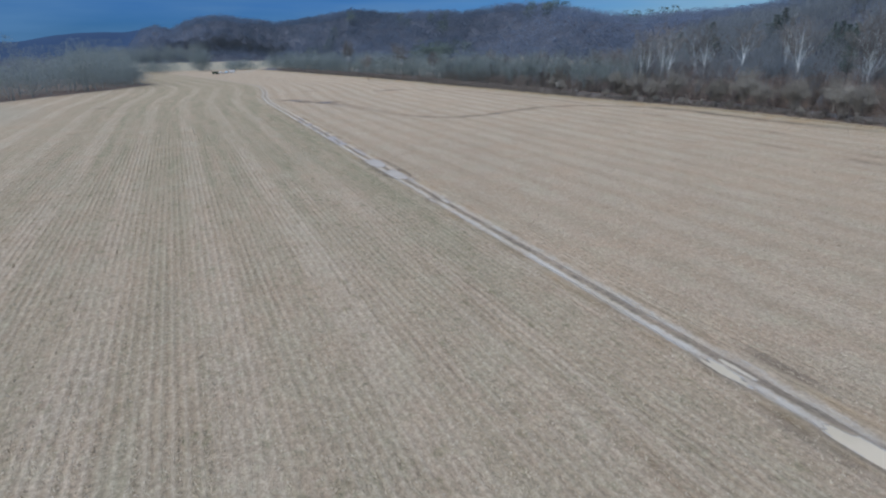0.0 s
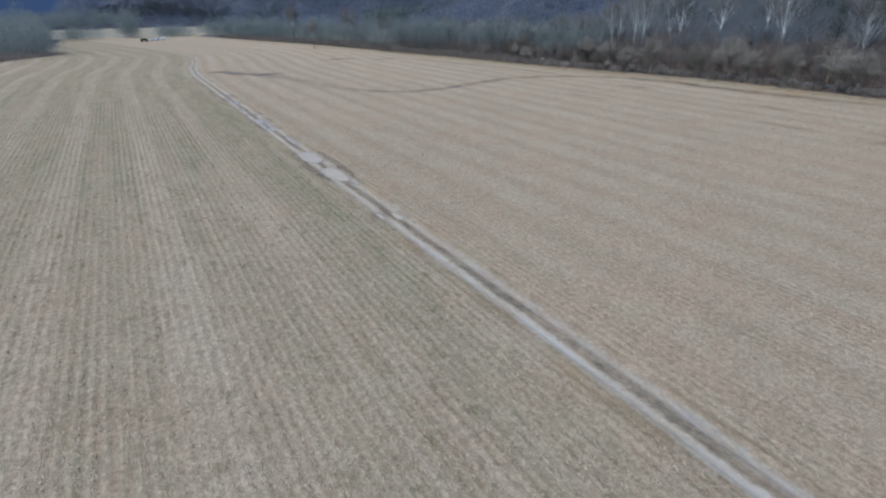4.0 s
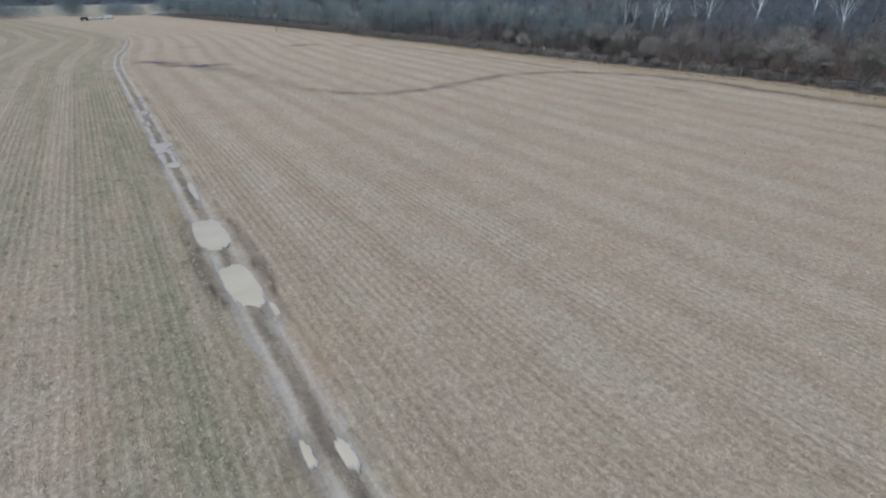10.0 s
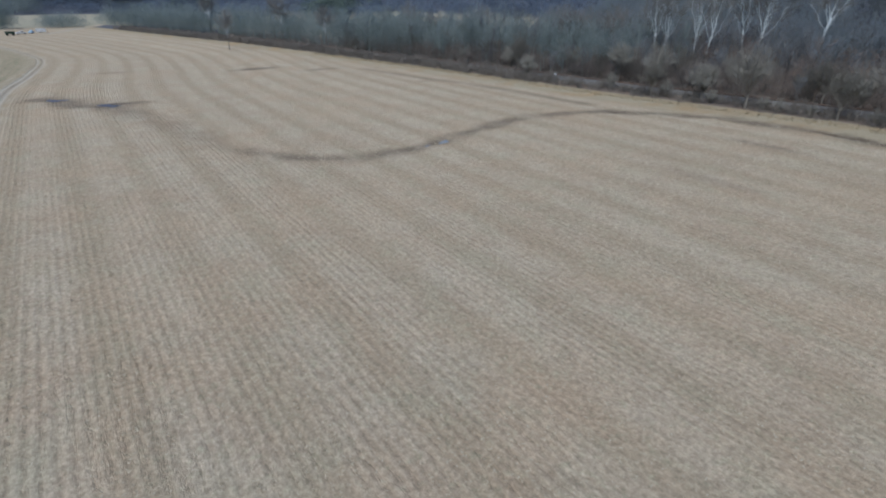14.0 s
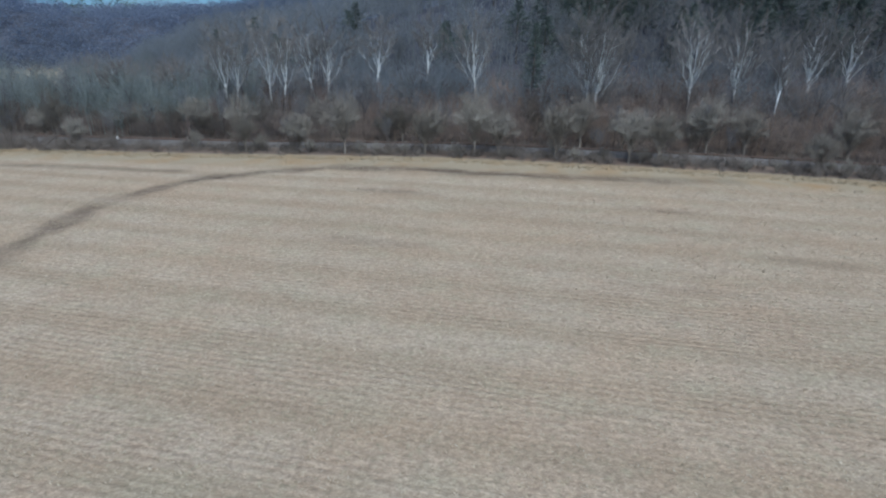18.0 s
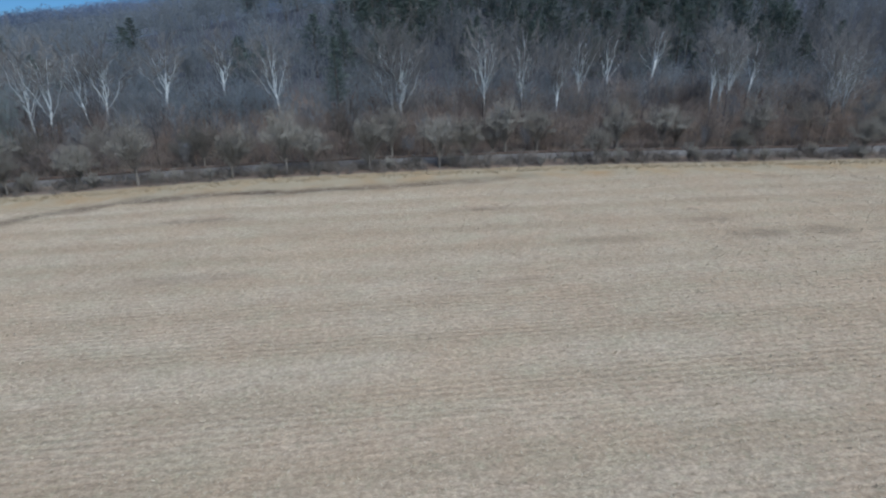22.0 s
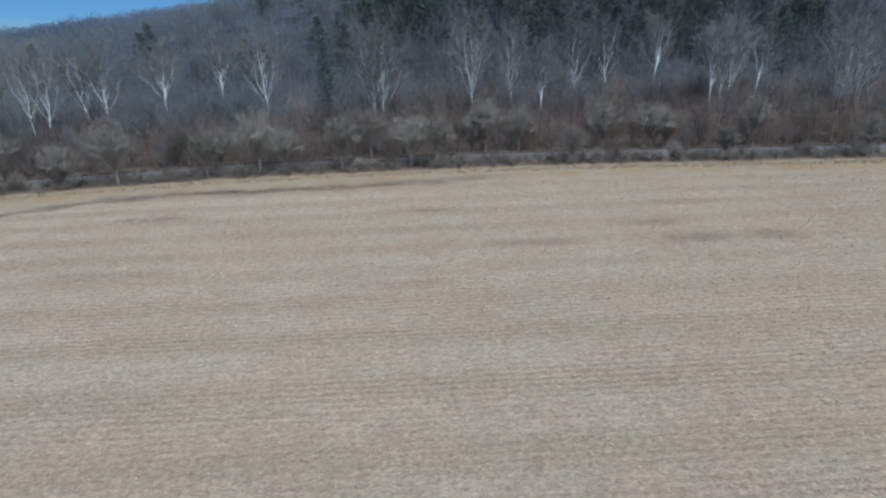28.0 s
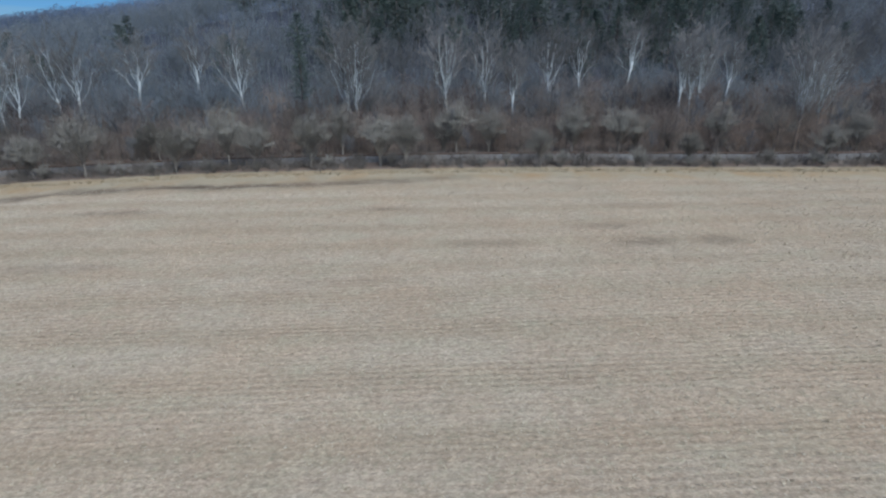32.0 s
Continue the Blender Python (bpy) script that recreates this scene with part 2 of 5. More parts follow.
    vg = w.mix(w.ramp(patch, 0.45, 0.7), vg, (0.35, 0.24, 0.13))
    c = w.mix(w.math("MULTIPLY", w.attr("verge"), 0.8), c, vg)
    wetf = w.math("MULTIPLY", w.math("MULTIPLY", w.attr("wet"), w.math("MULTIPLY_ADD", w.ramp(w.noise(pos, 0.22, 4.0, 0.65), 0.36, 0.6), 0.6, 0.64)), w.math("MULTIPLY_ADD", w.ramp(litter, 0.3, 0.7), 0.5, 0.75), clamp=True)
    c = w.mix(wetf, c, w.mix(w.ramp(fine, 0.3, 0.7), (0.085, 0.066, 0.052), (0.15, 0.12, 0.095)))
    md = w.noise(w.vec(w.math("MULTIPLY", u, 3.0), w.math("MULTIPLY", y, 0.35), 0.0), 0.9, 4.0, 0.6)
    mudc = w.mix(w.ramp(md, 0.35, 0.62), (0.3, 0.275, 0.238), (0.46, 0.425, 0.375))
    c = w.mix(w.math("MULTIPLY", w.attr("mud"), w.math("MULTIPLY_ADD", w.ramp(w.noise(pos, 0.45, 4.0, 0.65), 0.35, 0.6), 0.6, 0.4)), c, mudc)
    # the lane: a pale wet rut, a broken dark crown, a greyer rut, trampled grass beside them
    off = w.math("ADD", w.attr("across"), w.math("MULTIPLY_ADD", w.noise(pos, 0.16, 3.0), 0.9, -0.45))
    off = w.math("ADD", off, w.math("MULTIPLY_ADD", w.noise(pos, 1.2, 5.0, 0.7), 0.9, -0.45))
    on = w.attr("onlane")
    slow = w.noise(w.vec(w.math("MULTIPLY", u, 0.5), w.math("MULTIPLY", y, 0.12), 0.0), 1.0, 4.0, 0.65)

    worn = w.math("MULTIPLY", on, w.math("MULTIPLY_ADD", w.ramp(w.noise(w.vec(u, w.math("MULTIPLY", y, 0.5), 41.0), 1.0, 5.0, 0.7), 0.36, 0.56), 0.55, 0.45))

    broken = w.math("MULTIPLY_ADD", w.ramp(w.noise(w.vec(u, w.math("MULTIPLY", y, 0.6), 17.0), 0.9, 4.0, 0.7), 0.36, 0.6), 0.8, 0.3, clamp=True)

    def streak(at, half, soft):
        d = w.math("ABSOLUTE", w.math("SUBTRACT", off, at))
        return w.math("MULTIPLY", w.ramp(d, half + soft, half), worn)
    both = w.math("ABSOLUTE", off)
    fringe = w.math("MULTIPLY", w.ramp(w.math("ABSOLUTE", w.math("SUBTRACT", both, 2.1)), 1.0, 0.2), on)
    c = w.mix(w.math("MULTIPLY", fringe, w.math("MULTIPLY", w.ramp(slow, 0.46, 0.62), 0.65)), c, (0.2, 0.158, 0.1))
    c = w.mix(w.math("MULTIPLY", w.math("MULTIPLY", streak(1.05, 0.26, 0.4), broken), w.math("MULTIPLY_ADD", w.ramp(slow, 0.4, 0.6), -0.35, 0.9)), c, w.mix(w.ramp(md, 0.35, 0.65), (0.35, 0.335, 0.312), (0.45, 0.436, 0.412)))
    c = w.mix(w.math("MULTIPLY", streak(-0.8, 0.22, 0.42), w.math("MULTIPLY_ADD", w.ramp(slow, 0.6, 0.42), 0.6, 0.4)), c, (0.46, 0.448, 0.424))
    c = w.mix(w.math("MULTIPLY", w.math("MULTIPLY", streak(0.12, 0.2, 0.36), broken), w.math("MULTIPLY_ADD", w.ramp(slow, 0.38, 0.56), 0.6, 0.4)), c, (0.13, 0.115, 0.1))
    pl = w.mix(w.ramp(w.noise(pos, 0.05, 3.0), 0.35, 0.65), (0.35, 0.33, 0.268), (0.3, 0.288, 0.23))
    c = w.mix(w.attr("pale"), c, pl)
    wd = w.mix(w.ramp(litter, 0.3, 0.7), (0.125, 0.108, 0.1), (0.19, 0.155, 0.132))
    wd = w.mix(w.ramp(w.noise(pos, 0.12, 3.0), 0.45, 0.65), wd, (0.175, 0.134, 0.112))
    # distance haze painted in: blue-grey forest floor, bluer still on the far ridge
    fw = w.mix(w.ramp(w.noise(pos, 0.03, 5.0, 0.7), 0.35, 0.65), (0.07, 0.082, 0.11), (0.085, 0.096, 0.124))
    fw = w.mix(w.attr("far_haze"), fw, (0.033, 0.062, 0.125))
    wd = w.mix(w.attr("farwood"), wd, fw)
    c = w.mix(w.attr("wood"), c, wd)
    w.color(c)
    w.bump(w.math("ADD", w.math("MULTIPLY", rows, 0.6), w.math("ADD", litter, fine)), 0.7, 0.12)
    gloss = w.math("MULTIPLY_ADD", w.attr("wet"), -0.35, 0.95)
    w.put(w.b.inputs["Roughness"], gloss)
    return w.m


def twig_material(name, a, b):
    """Twigs and fine branches, varied from tree to tree and from twig to twig."""
    w = Nodes(name, 0.9, 0.1)
    c = w.mix(w.island(), a, b)
    v = w.math("MULTIPLY_ADD", w.random(), 0.5, 0.75)
    w.color(w.mix(1.0, c, w.vec(v, v, v), "MULTIPLY"))
    return w.m


def wood_material(name, a, b, c3, spread=0.4):
    """Distant woods: each tree its own tone."""
    w = Nodes(name, 0.95, 0.05)
    t = w.attr("tone")
    c = w.mix(w.ramp(t, 0.0, 0.6), a, b)
    c = w.mix(w.ramp(t, 0.7, 1.0), c, c3)
    v = w.math("MULTIPLY_ADD", w.island(), spread, 1 - spread / 2)
    c = w.mix(1.0, c, w.vec(v, v, v), "MULTIPLY")
    w.color(c)
    thin = w.n("MixShader", Fac=0.5)                   # a haze of twigs lets light through
    w.put(thin.inputs[1], w.b.outputs[0])
    w.put(thin.inputs[2], w.n("BsdfTranslucent", Color=c).outputs[0])
    w.put(w.t.nodes["Material Output"].inputs["Surface"], thin.outputs[0])
    return w.m


def sycamore_bark():
    w = Nodes("sycamore_bark", 0.8, 0.2)
    co = w.objco()
    z = w.n("SeparateXYZ", Vector=w.n("TexCoord").outputs["Generated"]).outputs["Z"]
    plates = w.noise(co, 1.6, 5.0, 0.65)
    f = w.math("ADD", w.math("MULTIPLY", plates, 1.6), w.math("MULTIPLY_ADD", z, 2.9, -1.8))
    c = w.mix(w.ramp(f, 0.05, 0.75), (0.105, 0.098, 0.095), (0.54, 0.6, 0.635))
    c = w.mix(w.math("MULTIPLY", w.ramp(plates, 0.58, 0.75), 0.5), c, (0.3, 0.29, 0.25))
    w.color(c)
    w.bump(plates, 0.4, 0.05)
    return w.m


def water_material():
    w = Nodes("muddy_water", 0.2, 0.3)
    pos = w.position()
    c = w.mix(w.ramp(w.noise(pos, 0.5, 4.0), 0.35, 0.65), (0.5, 0.45, 0.355), (0.55, 0.494, 0.392))
    flow = w.n("Mapping", Vector=pos, Scale=(2.6, 0.5, 1.0)).outputs[0]
    deep = w.math("ADD", w.attr("deep"), w.math("MULTIPLY_ADD", w.noise(flow, 1.3, 5.0, 0.65), 1.1, -0.55))
    c = w.mix(w.ramp(deep, 0.2, 0.5), w.mix(w.ramp(w.noise(flow, 2.2, 4.0, 0.6), 0.38, 0.62), (0.27, 0.252, 0.225), (0.42, 0.41, 0.385)), c)
    w.color(c)
    return w.m


M_GROUND = ground_material()
M_WATER = water_material()
M_POOL = Nodes("dark_pool", 0.3, 0.4).color((0.11, 0.108, 0.105)).m
# the sky's reflection is painted in as a pale blue-grey base
M_SKYPOOL = Nodes("sky_toned_water", 0.08, 0.6).color((0.29, 0.305, 0.325)).m
M_SYC = sycamore_bark()
M_SYC_TWIG = twig_material("sycamore_twigs", (0.225, 0.228, 0.23), (0.148, 0.145, 0.146))
M_BARK = two_tone("grey_bark", (0.07, 0.063, 0.058), (0.15, 0.138, 0.13), 3.0)
M_TWIG = twig_material("grey_twigs", (0.185, 0.202, 0.224), (0.108, 0.116, 0.131))
M_TWIG_BROWN = twig_material("brown_twigs", (0.188, 0.157, 0.146), (0.114, 0.094, 0.09))
M_SHRUB = twig_material("shrub_twigs", (0.242, 0.238, 0.218), (0.154, 0.147, 0.136))
M_STEM = two_tone("bush_stems", (0.143, 0.13, 0.114), (0.242, 0.226, 0.204), 3.0)
M_BRUSH = twig_material("brush_twigs", (0.237, 0.22, 0.204), (0.138, 0.123, 0.114))
M_PINE = twig_material("pine_needles", (0.105, 0.138, 0.128), (0.08, 0.108, 0.104))
# the second, bluer colour serves trees painted hazy farther along
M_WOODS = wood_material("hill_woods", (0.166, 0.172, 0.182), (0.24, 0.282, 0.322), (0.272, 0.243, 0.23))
M_UNDER = wood_material("russet_undergrowth", (0.195, 0.181, 0.178), (0.28, 0.241, 0.222), (0.301, 0.238, 0.204))
# distance haze is put into this blue wood colour
M_HAZYWOODS = wood_material("hazed_far_woods", (0.108, 0.142, 0.19), (0.232, 0.29, 0.395), (0.24, 0.272, 0.35), 0.1)
M_VALLEY = wood_material("valley_woods", (0.182, 0.225, 0.234), (0.284, 0.335, 0.341), (0.258, 0.275, 0.256))
M_GROVE = wood_material("dark_grove", (0.078, 0.094, 0.112), (0.108, 0.125, 0.146), (0.126, 0.135, 0.15))
M_STRAW = twig_material("corn_straw", (0.52, 0.465, 0.375), (0.3, 0.255, 0.19))
M_GRASS = twig_material("dead_grass", (0.35, 0.3, 0.215), (0.26, 0.215, 0.15))
M_BALLAST = two_tone("ballast_stone", (0.085, 0.085, 0.088), (0.2, 0.198, 0.2), 1.3, 0.9, 0.0, 0.8, "pos")
M_SLEEPER = two_tone("sleeper_wood", (0.05, 0.043, 0.038), (0.11, 0.095, 0.085), 6.0)
M_RAIL = two_tone("rusty_rail", (0.075, 0.05, 0.04), (0.15, 0.1, 0.08), 5.0, 0.6)

# ---- the lie of the land ----
EDGE_Y = [-400, 0, 60, 110, 150, 200, 260, 316, 390, 515, 700, 1200]
EDGE_X = [164, 166, 168, 169.5, 168, 161.5, 155, 146, 128, 100, 50, -90]
TRACK_X = 34.5
DIP_Y = [-50, 5, 30, 65, 85, 140, 165, 190, 250, 300, 400, 480]        # how the field's edge sinks along the railway
DIP_Z = [-1.3, -1.2, -0.8, -0.2, -0.05, -0.05, -0.5, -0.9, -1.0, -1.3, -0.6, -1.0]


def sm(a, b, v):
    t = np.clip((np.asarray(v) - a) / (b - a), 0, 1)
    return t * t * (3 - 2 * t)


def edge(y):
    """x of the field's edge along the railway."""
    y = np.asarray(y, float)
    return sum(np.interp(y + o, EDGE_Y, EDGE_X) for o in (-30, -15, 0, 15, 30)) / 5


def lane(y):
    """x of the farm lane's middle."""
    y = np.asarray(y, float)
    return sum(np.interp(y + o, [-200, 246, 278, 302, 342, 366, 403, 435, 472, 600], [34.5, 34.2, 36, 40, 44, 44, 36, 28, 18, -20]) for o in (-8, 0, 8)) / 3


def foot(y):
    """x where the wooded slope begins."""
    return np.interp(y, [-600, 150, 230, 300, 380, 500, 900], [212, 214, 222, 250, 330, 470, 560])


CREST_AZ = [-60, -5, -3.4, -2, -0.9, 0.2, 1.4, 2.7, 4.6, 6, 9.3, 12.9, 16, 20, 24.4, 26.6, 30.3, 34, 37, 39, 41, 43, 47, 52, 55, 59, 65, 95, 140, 180]
CREST_H = [0, 0, 8, 42, 50, 42, 57, 64, 68, 62, 54, 59, 66, 59, 62, 58, 66, 62, 52, 45, 42, 40, 43, 48, 56, 64, 70, 66, 20, 0]
RIDGE_AZ = [-75, -60, -20, -11, -8.6, -6.7, -5, -2, 4, 12]        # the ridge beyond, coloured blue for haze
RIDGE_H = [0, 45, 40, 38, 60, 70, 73, 66, 50, 0]


def hill_start(az):
    """How far off the hills begin."""
    return np.interp(az, [-10, 9, 16, 30, 38], [890, 890, 655, 625, 525])


def hill_depth(az):
    """From the foot of the hills to their crest."""
    return np.interp(az, [24, 38], [290, 150])


def ripple(x, y, s):
    return np.sin(x / s + 1.3 * np.sin(y / (1.7 * s))) * np.sin(y / (1.2 * s) + 0.7 + np.sin(x / (2.1 * s)))


def land(x, y):
    """Height of the ground."""
    x, y = np.asarray(x, float), np.asarray(y, float)
    d = x - edge(y)
    z = np.interp(x, [-400, 0, 30, 84, 128], [-0.4, -0.4, -0.45, -1.1, -0.3])
    z = np.where(d > -40, np.interp(d, [-40, 0, 5, 5.6, 7.9, 12.1, 14.5, 40, 70], [-0.3, 0.8, 0.9, 1.0, 1.85, 1.85, 1.0, 1.4, 1.6]) * sm(-40, -25, d)
                 + np.interp(x, [-400, 0, 30, 84, 128], [-0.4, -0.4, -0.45, -1.1, -0.3]) * (1 - sm(-40, -25, d)), z)
    z = z + np.interp(y, DIP_Y, DIP_Z) * sm(-40, -8, d)
    f = foot(y)
    rise = (43 * sm(0, 105, x - f) + (8 + 14 * sm(190, 130, y)) * sm(100, 330, x - f)) * np.interp(y, [120, 165, 220, 280, 350, 420], [1, 0.95, 0.81, 0.64, 0.47, 0.38])
    rise = rise * (1 + 0.10 * ripple(x, y, 38.0)) + 1.2 * ripple(x, y, 11.0) * sm(5, 40, x - f)
    r, az = np.hypot(x, y), np.degrees(np.arctan2(x, y))
    r = r - hill_start(az)
    hill = np.interp(az, CREST_AZ, CREST_H) * sm(0, hill_depth(az), r) * (1 - 0.6 * sm(310, 740, r)) * (1 + 0.06 * ripple(x, y, 90.0))
    back = np.interp(az, RIDGE_AZ, RIDGE_H) * sm(1700, 2600, np.hypot(x, y))
    return z + np.maximum(rise, hill) + back


def axis(*parts):
    """Grid lines from (start, end, step) pieces."""
    return np.unique(np.concatenate([np.arange(a, b + 1e-6, s) for a, b, s in parts]).round(3))


GX = axis((-3600, -700, 145), (-700, -130, 19), (-130, 30.5, 1.5), (30.5, 46, 0.27), (46, 190, 1.25), (190, 360, 4), (360, 1000, 16), (1000, 3600, 130))
GY = axis((-3600, -400, 160), (-400, -40, 12), (-40, 300, 1.35), (300, 420, 2.5), (420, 720, 7.5), (720, 1200, 16), (1200, 3900, 108))


def blob(X, Y, x, y, lx, ly, a=0.0):
    """A soft oval patch, 1 at its middle."""
    c, s = math.cos(a), math.sin(a)
    p, q = (X - x) * c + (Y - y) * s, -(X - x) * s + (Y - y) * c
    return np.clip(1.5 - 1.2 * np.sqrt((p / lx) ** 2 + (q / ly) ** 2), 0, 1)


SWALE = [(43, 258), (54, 243), (62, 222), (66, 202), (69, 188), (76, 178), (83, 173.5), (91, 172), (99, 173.5), (109, 177), (121, 180),
         (132, 179.5), (142, 176), (150, 168), (155.5, 157), (157.5, 142), (157, 124), (158, 108), (160, 85)]


def along(X, Y, pts, width):
    """How near the places lie to a line: 1 on it, 0 beyond its width; and how far along it, 0 to 1."""
    best, at = np.full(X.shape, 1e9), np.zeros(X.shape)
    for k, (a, b) in enumerate(zip(pts, pts[1:])):
        dx, dy = b[0] - a[0], b[1] - a[1]
        t = np.clip(((X - a[0]) * dx + (Y - a[1]) * dy) / (dx * dx + dy * dy), 0, 1)
        d = np.hypot(X - a[0] - t * dx, Y - a[1] - t * dy)
        at = np.where(d < best, (k + t) / (len(pts) - 1), at)
        best = np.minimum(best, d)
    return best, at


PUDDLES = [  # middle x, y, half width, half length
    (33.8, 13.9, 0.85, 2.2), (33.3, 23.4, 0.5, 1.9), (34.4, 23.2, 0.18, 1.6), (34.55, 96.2, 1.25, 3.9), (35.75, 91.2, 0.18, 1.1), (34.35, 107.7, 1.5, 3.9),
    (35.0, 122.0, 0.34, 3.8), (34.45, 133.9, 1.0, 1.4), (33.65, 138.0, 0.34, 2.8), (34.9, 137.5, 0.26, 3.0), (34.9, 141.6, 0.42, 2.2), (34.0, 142.6, 0.75, 1.7), (34.45, 145.4, 1.45, 1.7),
    (34.9, 75.5, 0.36, 1.2), (33.2, 76.4, 0.26, 0.9), (33.8, 153.6, 0.4, 1.2), (35.6, 153.2, 0.35, 1.2), (34.2, 162.0, 0.3, 2.0),
    (34.6, 172.5, 0.7, 2.2), (33.6, 180.0, 0.3, 3.0), (35.3, 187.0, 0.3, 3.4),
]


SOIL = {}


def soil(x, y):
    """Height of the worn ground, ruts and hollows included."""
    i, j = min(max(np.searchsorted(GX, x) - 1, 0), len(GX) - 2), min(max(np.searchsorted(GY, y) - 1, 0), len(GY) - 2)
    u, v = (x - GX[i]) / (GX[i + 1] - GX[i]), (y - GY[j]) / (GY[j + 1] - GY[j])
    z = SOIL["z"]
    return float((z[j, i] * (1 - u) + z[j, i + 1] * u) * (1 - v) + (z[j + 1, i] * (1 - u) + z[j + 1, i + 1] * u) * v)


def make_ground():
    X, Y = np.meshgrid(GX, GY)
    Z = land(X, Y)
    e = edge(Y)
    d = X - e
    lx = X - lane(Y)
    on = (Y > -80) & (Y < 520)
    # two ruts, worn into the lane
    wob = 0.25 * np.sin(Y / 9.0) + 0.15 * np.sin(Y / 3.7)
    rut = np.exp(-((np.abs(lx + 0.2 * wob) - 0.9) / 0.34) ** 2) * on
    Z = Z - 0.13 * rut - 0.05 * np.exp(-(lx / 2.0) ** 2) * on
    dug = np.zeros_like(X)
    for x, y, a, b in PUDDLES:
        dug = np.maximum(dug, 0.17 * blob(X, Y, x, y, a * 1.1, b * 1.1))
    Z = Z - dug
    sw, sa = along(X, Y, SWALE, 3.0)
    depth = np.interp(sa, [0, 0.06, 0.11, 0.2, 0.27, 0.75, 0.9, 1], [0.8, 0.75, 0.3, 0.25, 0.7, 1.0, 0.9, 0.45])
    wet = depth * np.clip(1.35 - sw / (np.interp(sa, [0, 0.12, 0.25, 0.6, 1], [4.2, 4.0, 2.0, 2.1, 2.3]) * (1 + 0.4 * ripple(X, Y, 2.3))), 0, 1)
    wet = wet * (1 - 0.6 * blob(X, Y, 103.6, 174.2, 2.0, 2.5)) * (1 - 0.6 * blob(X, Y, 126, 180, 3.6, 3.0)) * (0.82 + 0.18 * ripple(X, Y, 4.1))
    Z = Z - 0.22 * wet
    s2, _ = along(X, Y, [(134, 272), (138, 243), (143, 225), (145.5, 203), (146.5, 184)], 2.0)
    wet = np.maximum(wet, 0.42 * np.clip(1.4 - s2 / 1.7, 0, 1))
    damp = ((56, 242, 9, 3, 0.9), (104, 292, 9, 3, 0.75), (121, 277, 8, 2.5, 0.5), (138, 235, 7, 2, 0.4), (62, 305, 6, 2, 0.5), (122, 64, 2.0, 4.5, 0.4), (122, 55, 2.0, 3.5, 0.4), (129, 67, 1.6, 6, 0.3), (139, 59, 1.6, 7, 0.3), (123, 84, 1.2, 7, 0.33), (140, 99, 1.2, 6, 0.4), (141, 140, 1.4, 8, 0.45), (119, 30, 1.5, 8, 0.2), (112, 100, 1.2, 7, 0.25), (118, 135, 1.3, 9, 0.3), (-28, 255, 3, 4, 0.4))
    beside = ((37.5, 22, 0.8, 4, 0.55), (31.6, 16, 0.9, 4, 0.5), (32.2, 100, 0.7, 6, 0.6), (36.7, 101, 0.7, 6, 0.6))
    for x, y, lxx, ly, k in damp + beside:
        wet = np.maximum(wet, k * blob(X, Y, x, y, lxx, ly))
    centre = np.exp(-((lx - 0.12 - 0.15 * np.sin(Y / 5.0)) / 0.36) ** 2) * on * (0.55 + 0.4 * np.sin(Y / 13.0 + 1.0)) * (1 - 0.7 * sm(180, 220, Y))
    side = np.where(lx < 0, 1.0, 0.72)
    mud = np.clip(rut * 1.1 * side + 0.35 * np.exp(-(lx / 1.1) ** 4), 0, 1) * on * (Y < 470)
    bendy = np.exp(-(lx / 1.9) ** 4) * sm(205, 240, Y) * (1 - sm(305, 345, Y))
    mud = (0.5 - 0.2 * sm(50, 85, Y)) * mud * np.clip(0.8 + 0.2 * np.sin(Y / 11.0) + 0.25 * sm(170, 200, Y), 0, 1)
    wet = np.maximum(wet, 0.35 * centre)
    mud = np.maximum(mud, 0.75 * bendy)
    pt, _ = along(X, Y, [(47, 531), (60, 560), (73, 600), (93, 612), (107, 560)], 3)
    mud = np.maximum(mud, 0.8 * np.clip(1.6 - pt / 2.5, 0, 1))
    pudd = np.zeros_like(X)
    for x, y, a, b in PUDDLES:
        pudd = np.maximum(pudd, 0.8 * blob(X, Y, x, y, a + 0.3, b + 0.3))
        wet = np.maximum(wet, (0.5 if a > 0.6 else 0.6) * blob(X, Y, x, y, a + 1.0, b + 0.9) * (0.8 + 0.3 * ripple(X, Y, 0.7)))
        mud = np.maximum(mud * (1 - 0.8 * blob(X, Y, x, y, a + 0.9, b + 1.2)), 0.7 * blob(X, Y, x, y, a * 1.1 + 0.2, b * 1.05 + 0.3))
    for x, y, a, b in PUDDLES:
        if a > 0.9 and b > 3:
            q = np.hypot((X - x) / (a + 1.25), (Y - y) / (b + 0.9))
            wet = np.maximum(wet, 1.0 * np.exp(-((q - 0.9) / 0.1) ** 2) * np.clip(0.8 + 0.5 * ripple(X, Y, 1.1), 0.3, 1) * np.clip(np.abs(X - x) / a - 0.35, 0, 1))
    # crop rows run along the lane, and follow its bend at the far end
    bend = lane(Y) - TRACK_X
    bend = np.where(Y < 245, 0, bend)
    rowu = X - bend * np.exp(-np.abs(X - TRACK_X) / 260)
    green = sm(2.0, -2.0, lx) * sm(-60, 0, X + 8) * (0.36 + 0.56 * sm(45, 125, Y)) + 0.1
    green = np.clip(green + (0.25 * (Y > 55) + 0.3 * sm(30, 45, Y) * (1 - sm(75, 95, Y))) * sm(-16, -3, lx) * (lx < -1.7) * (Y < 240) + 0.4 * sm(-7, -3, lx) * (lx < -1.6) * sm(80, 95, Y) * (1 - sm(150, 190, Y)), 0, 1.4)
    wood = sm(-1.5, 1.5, d)
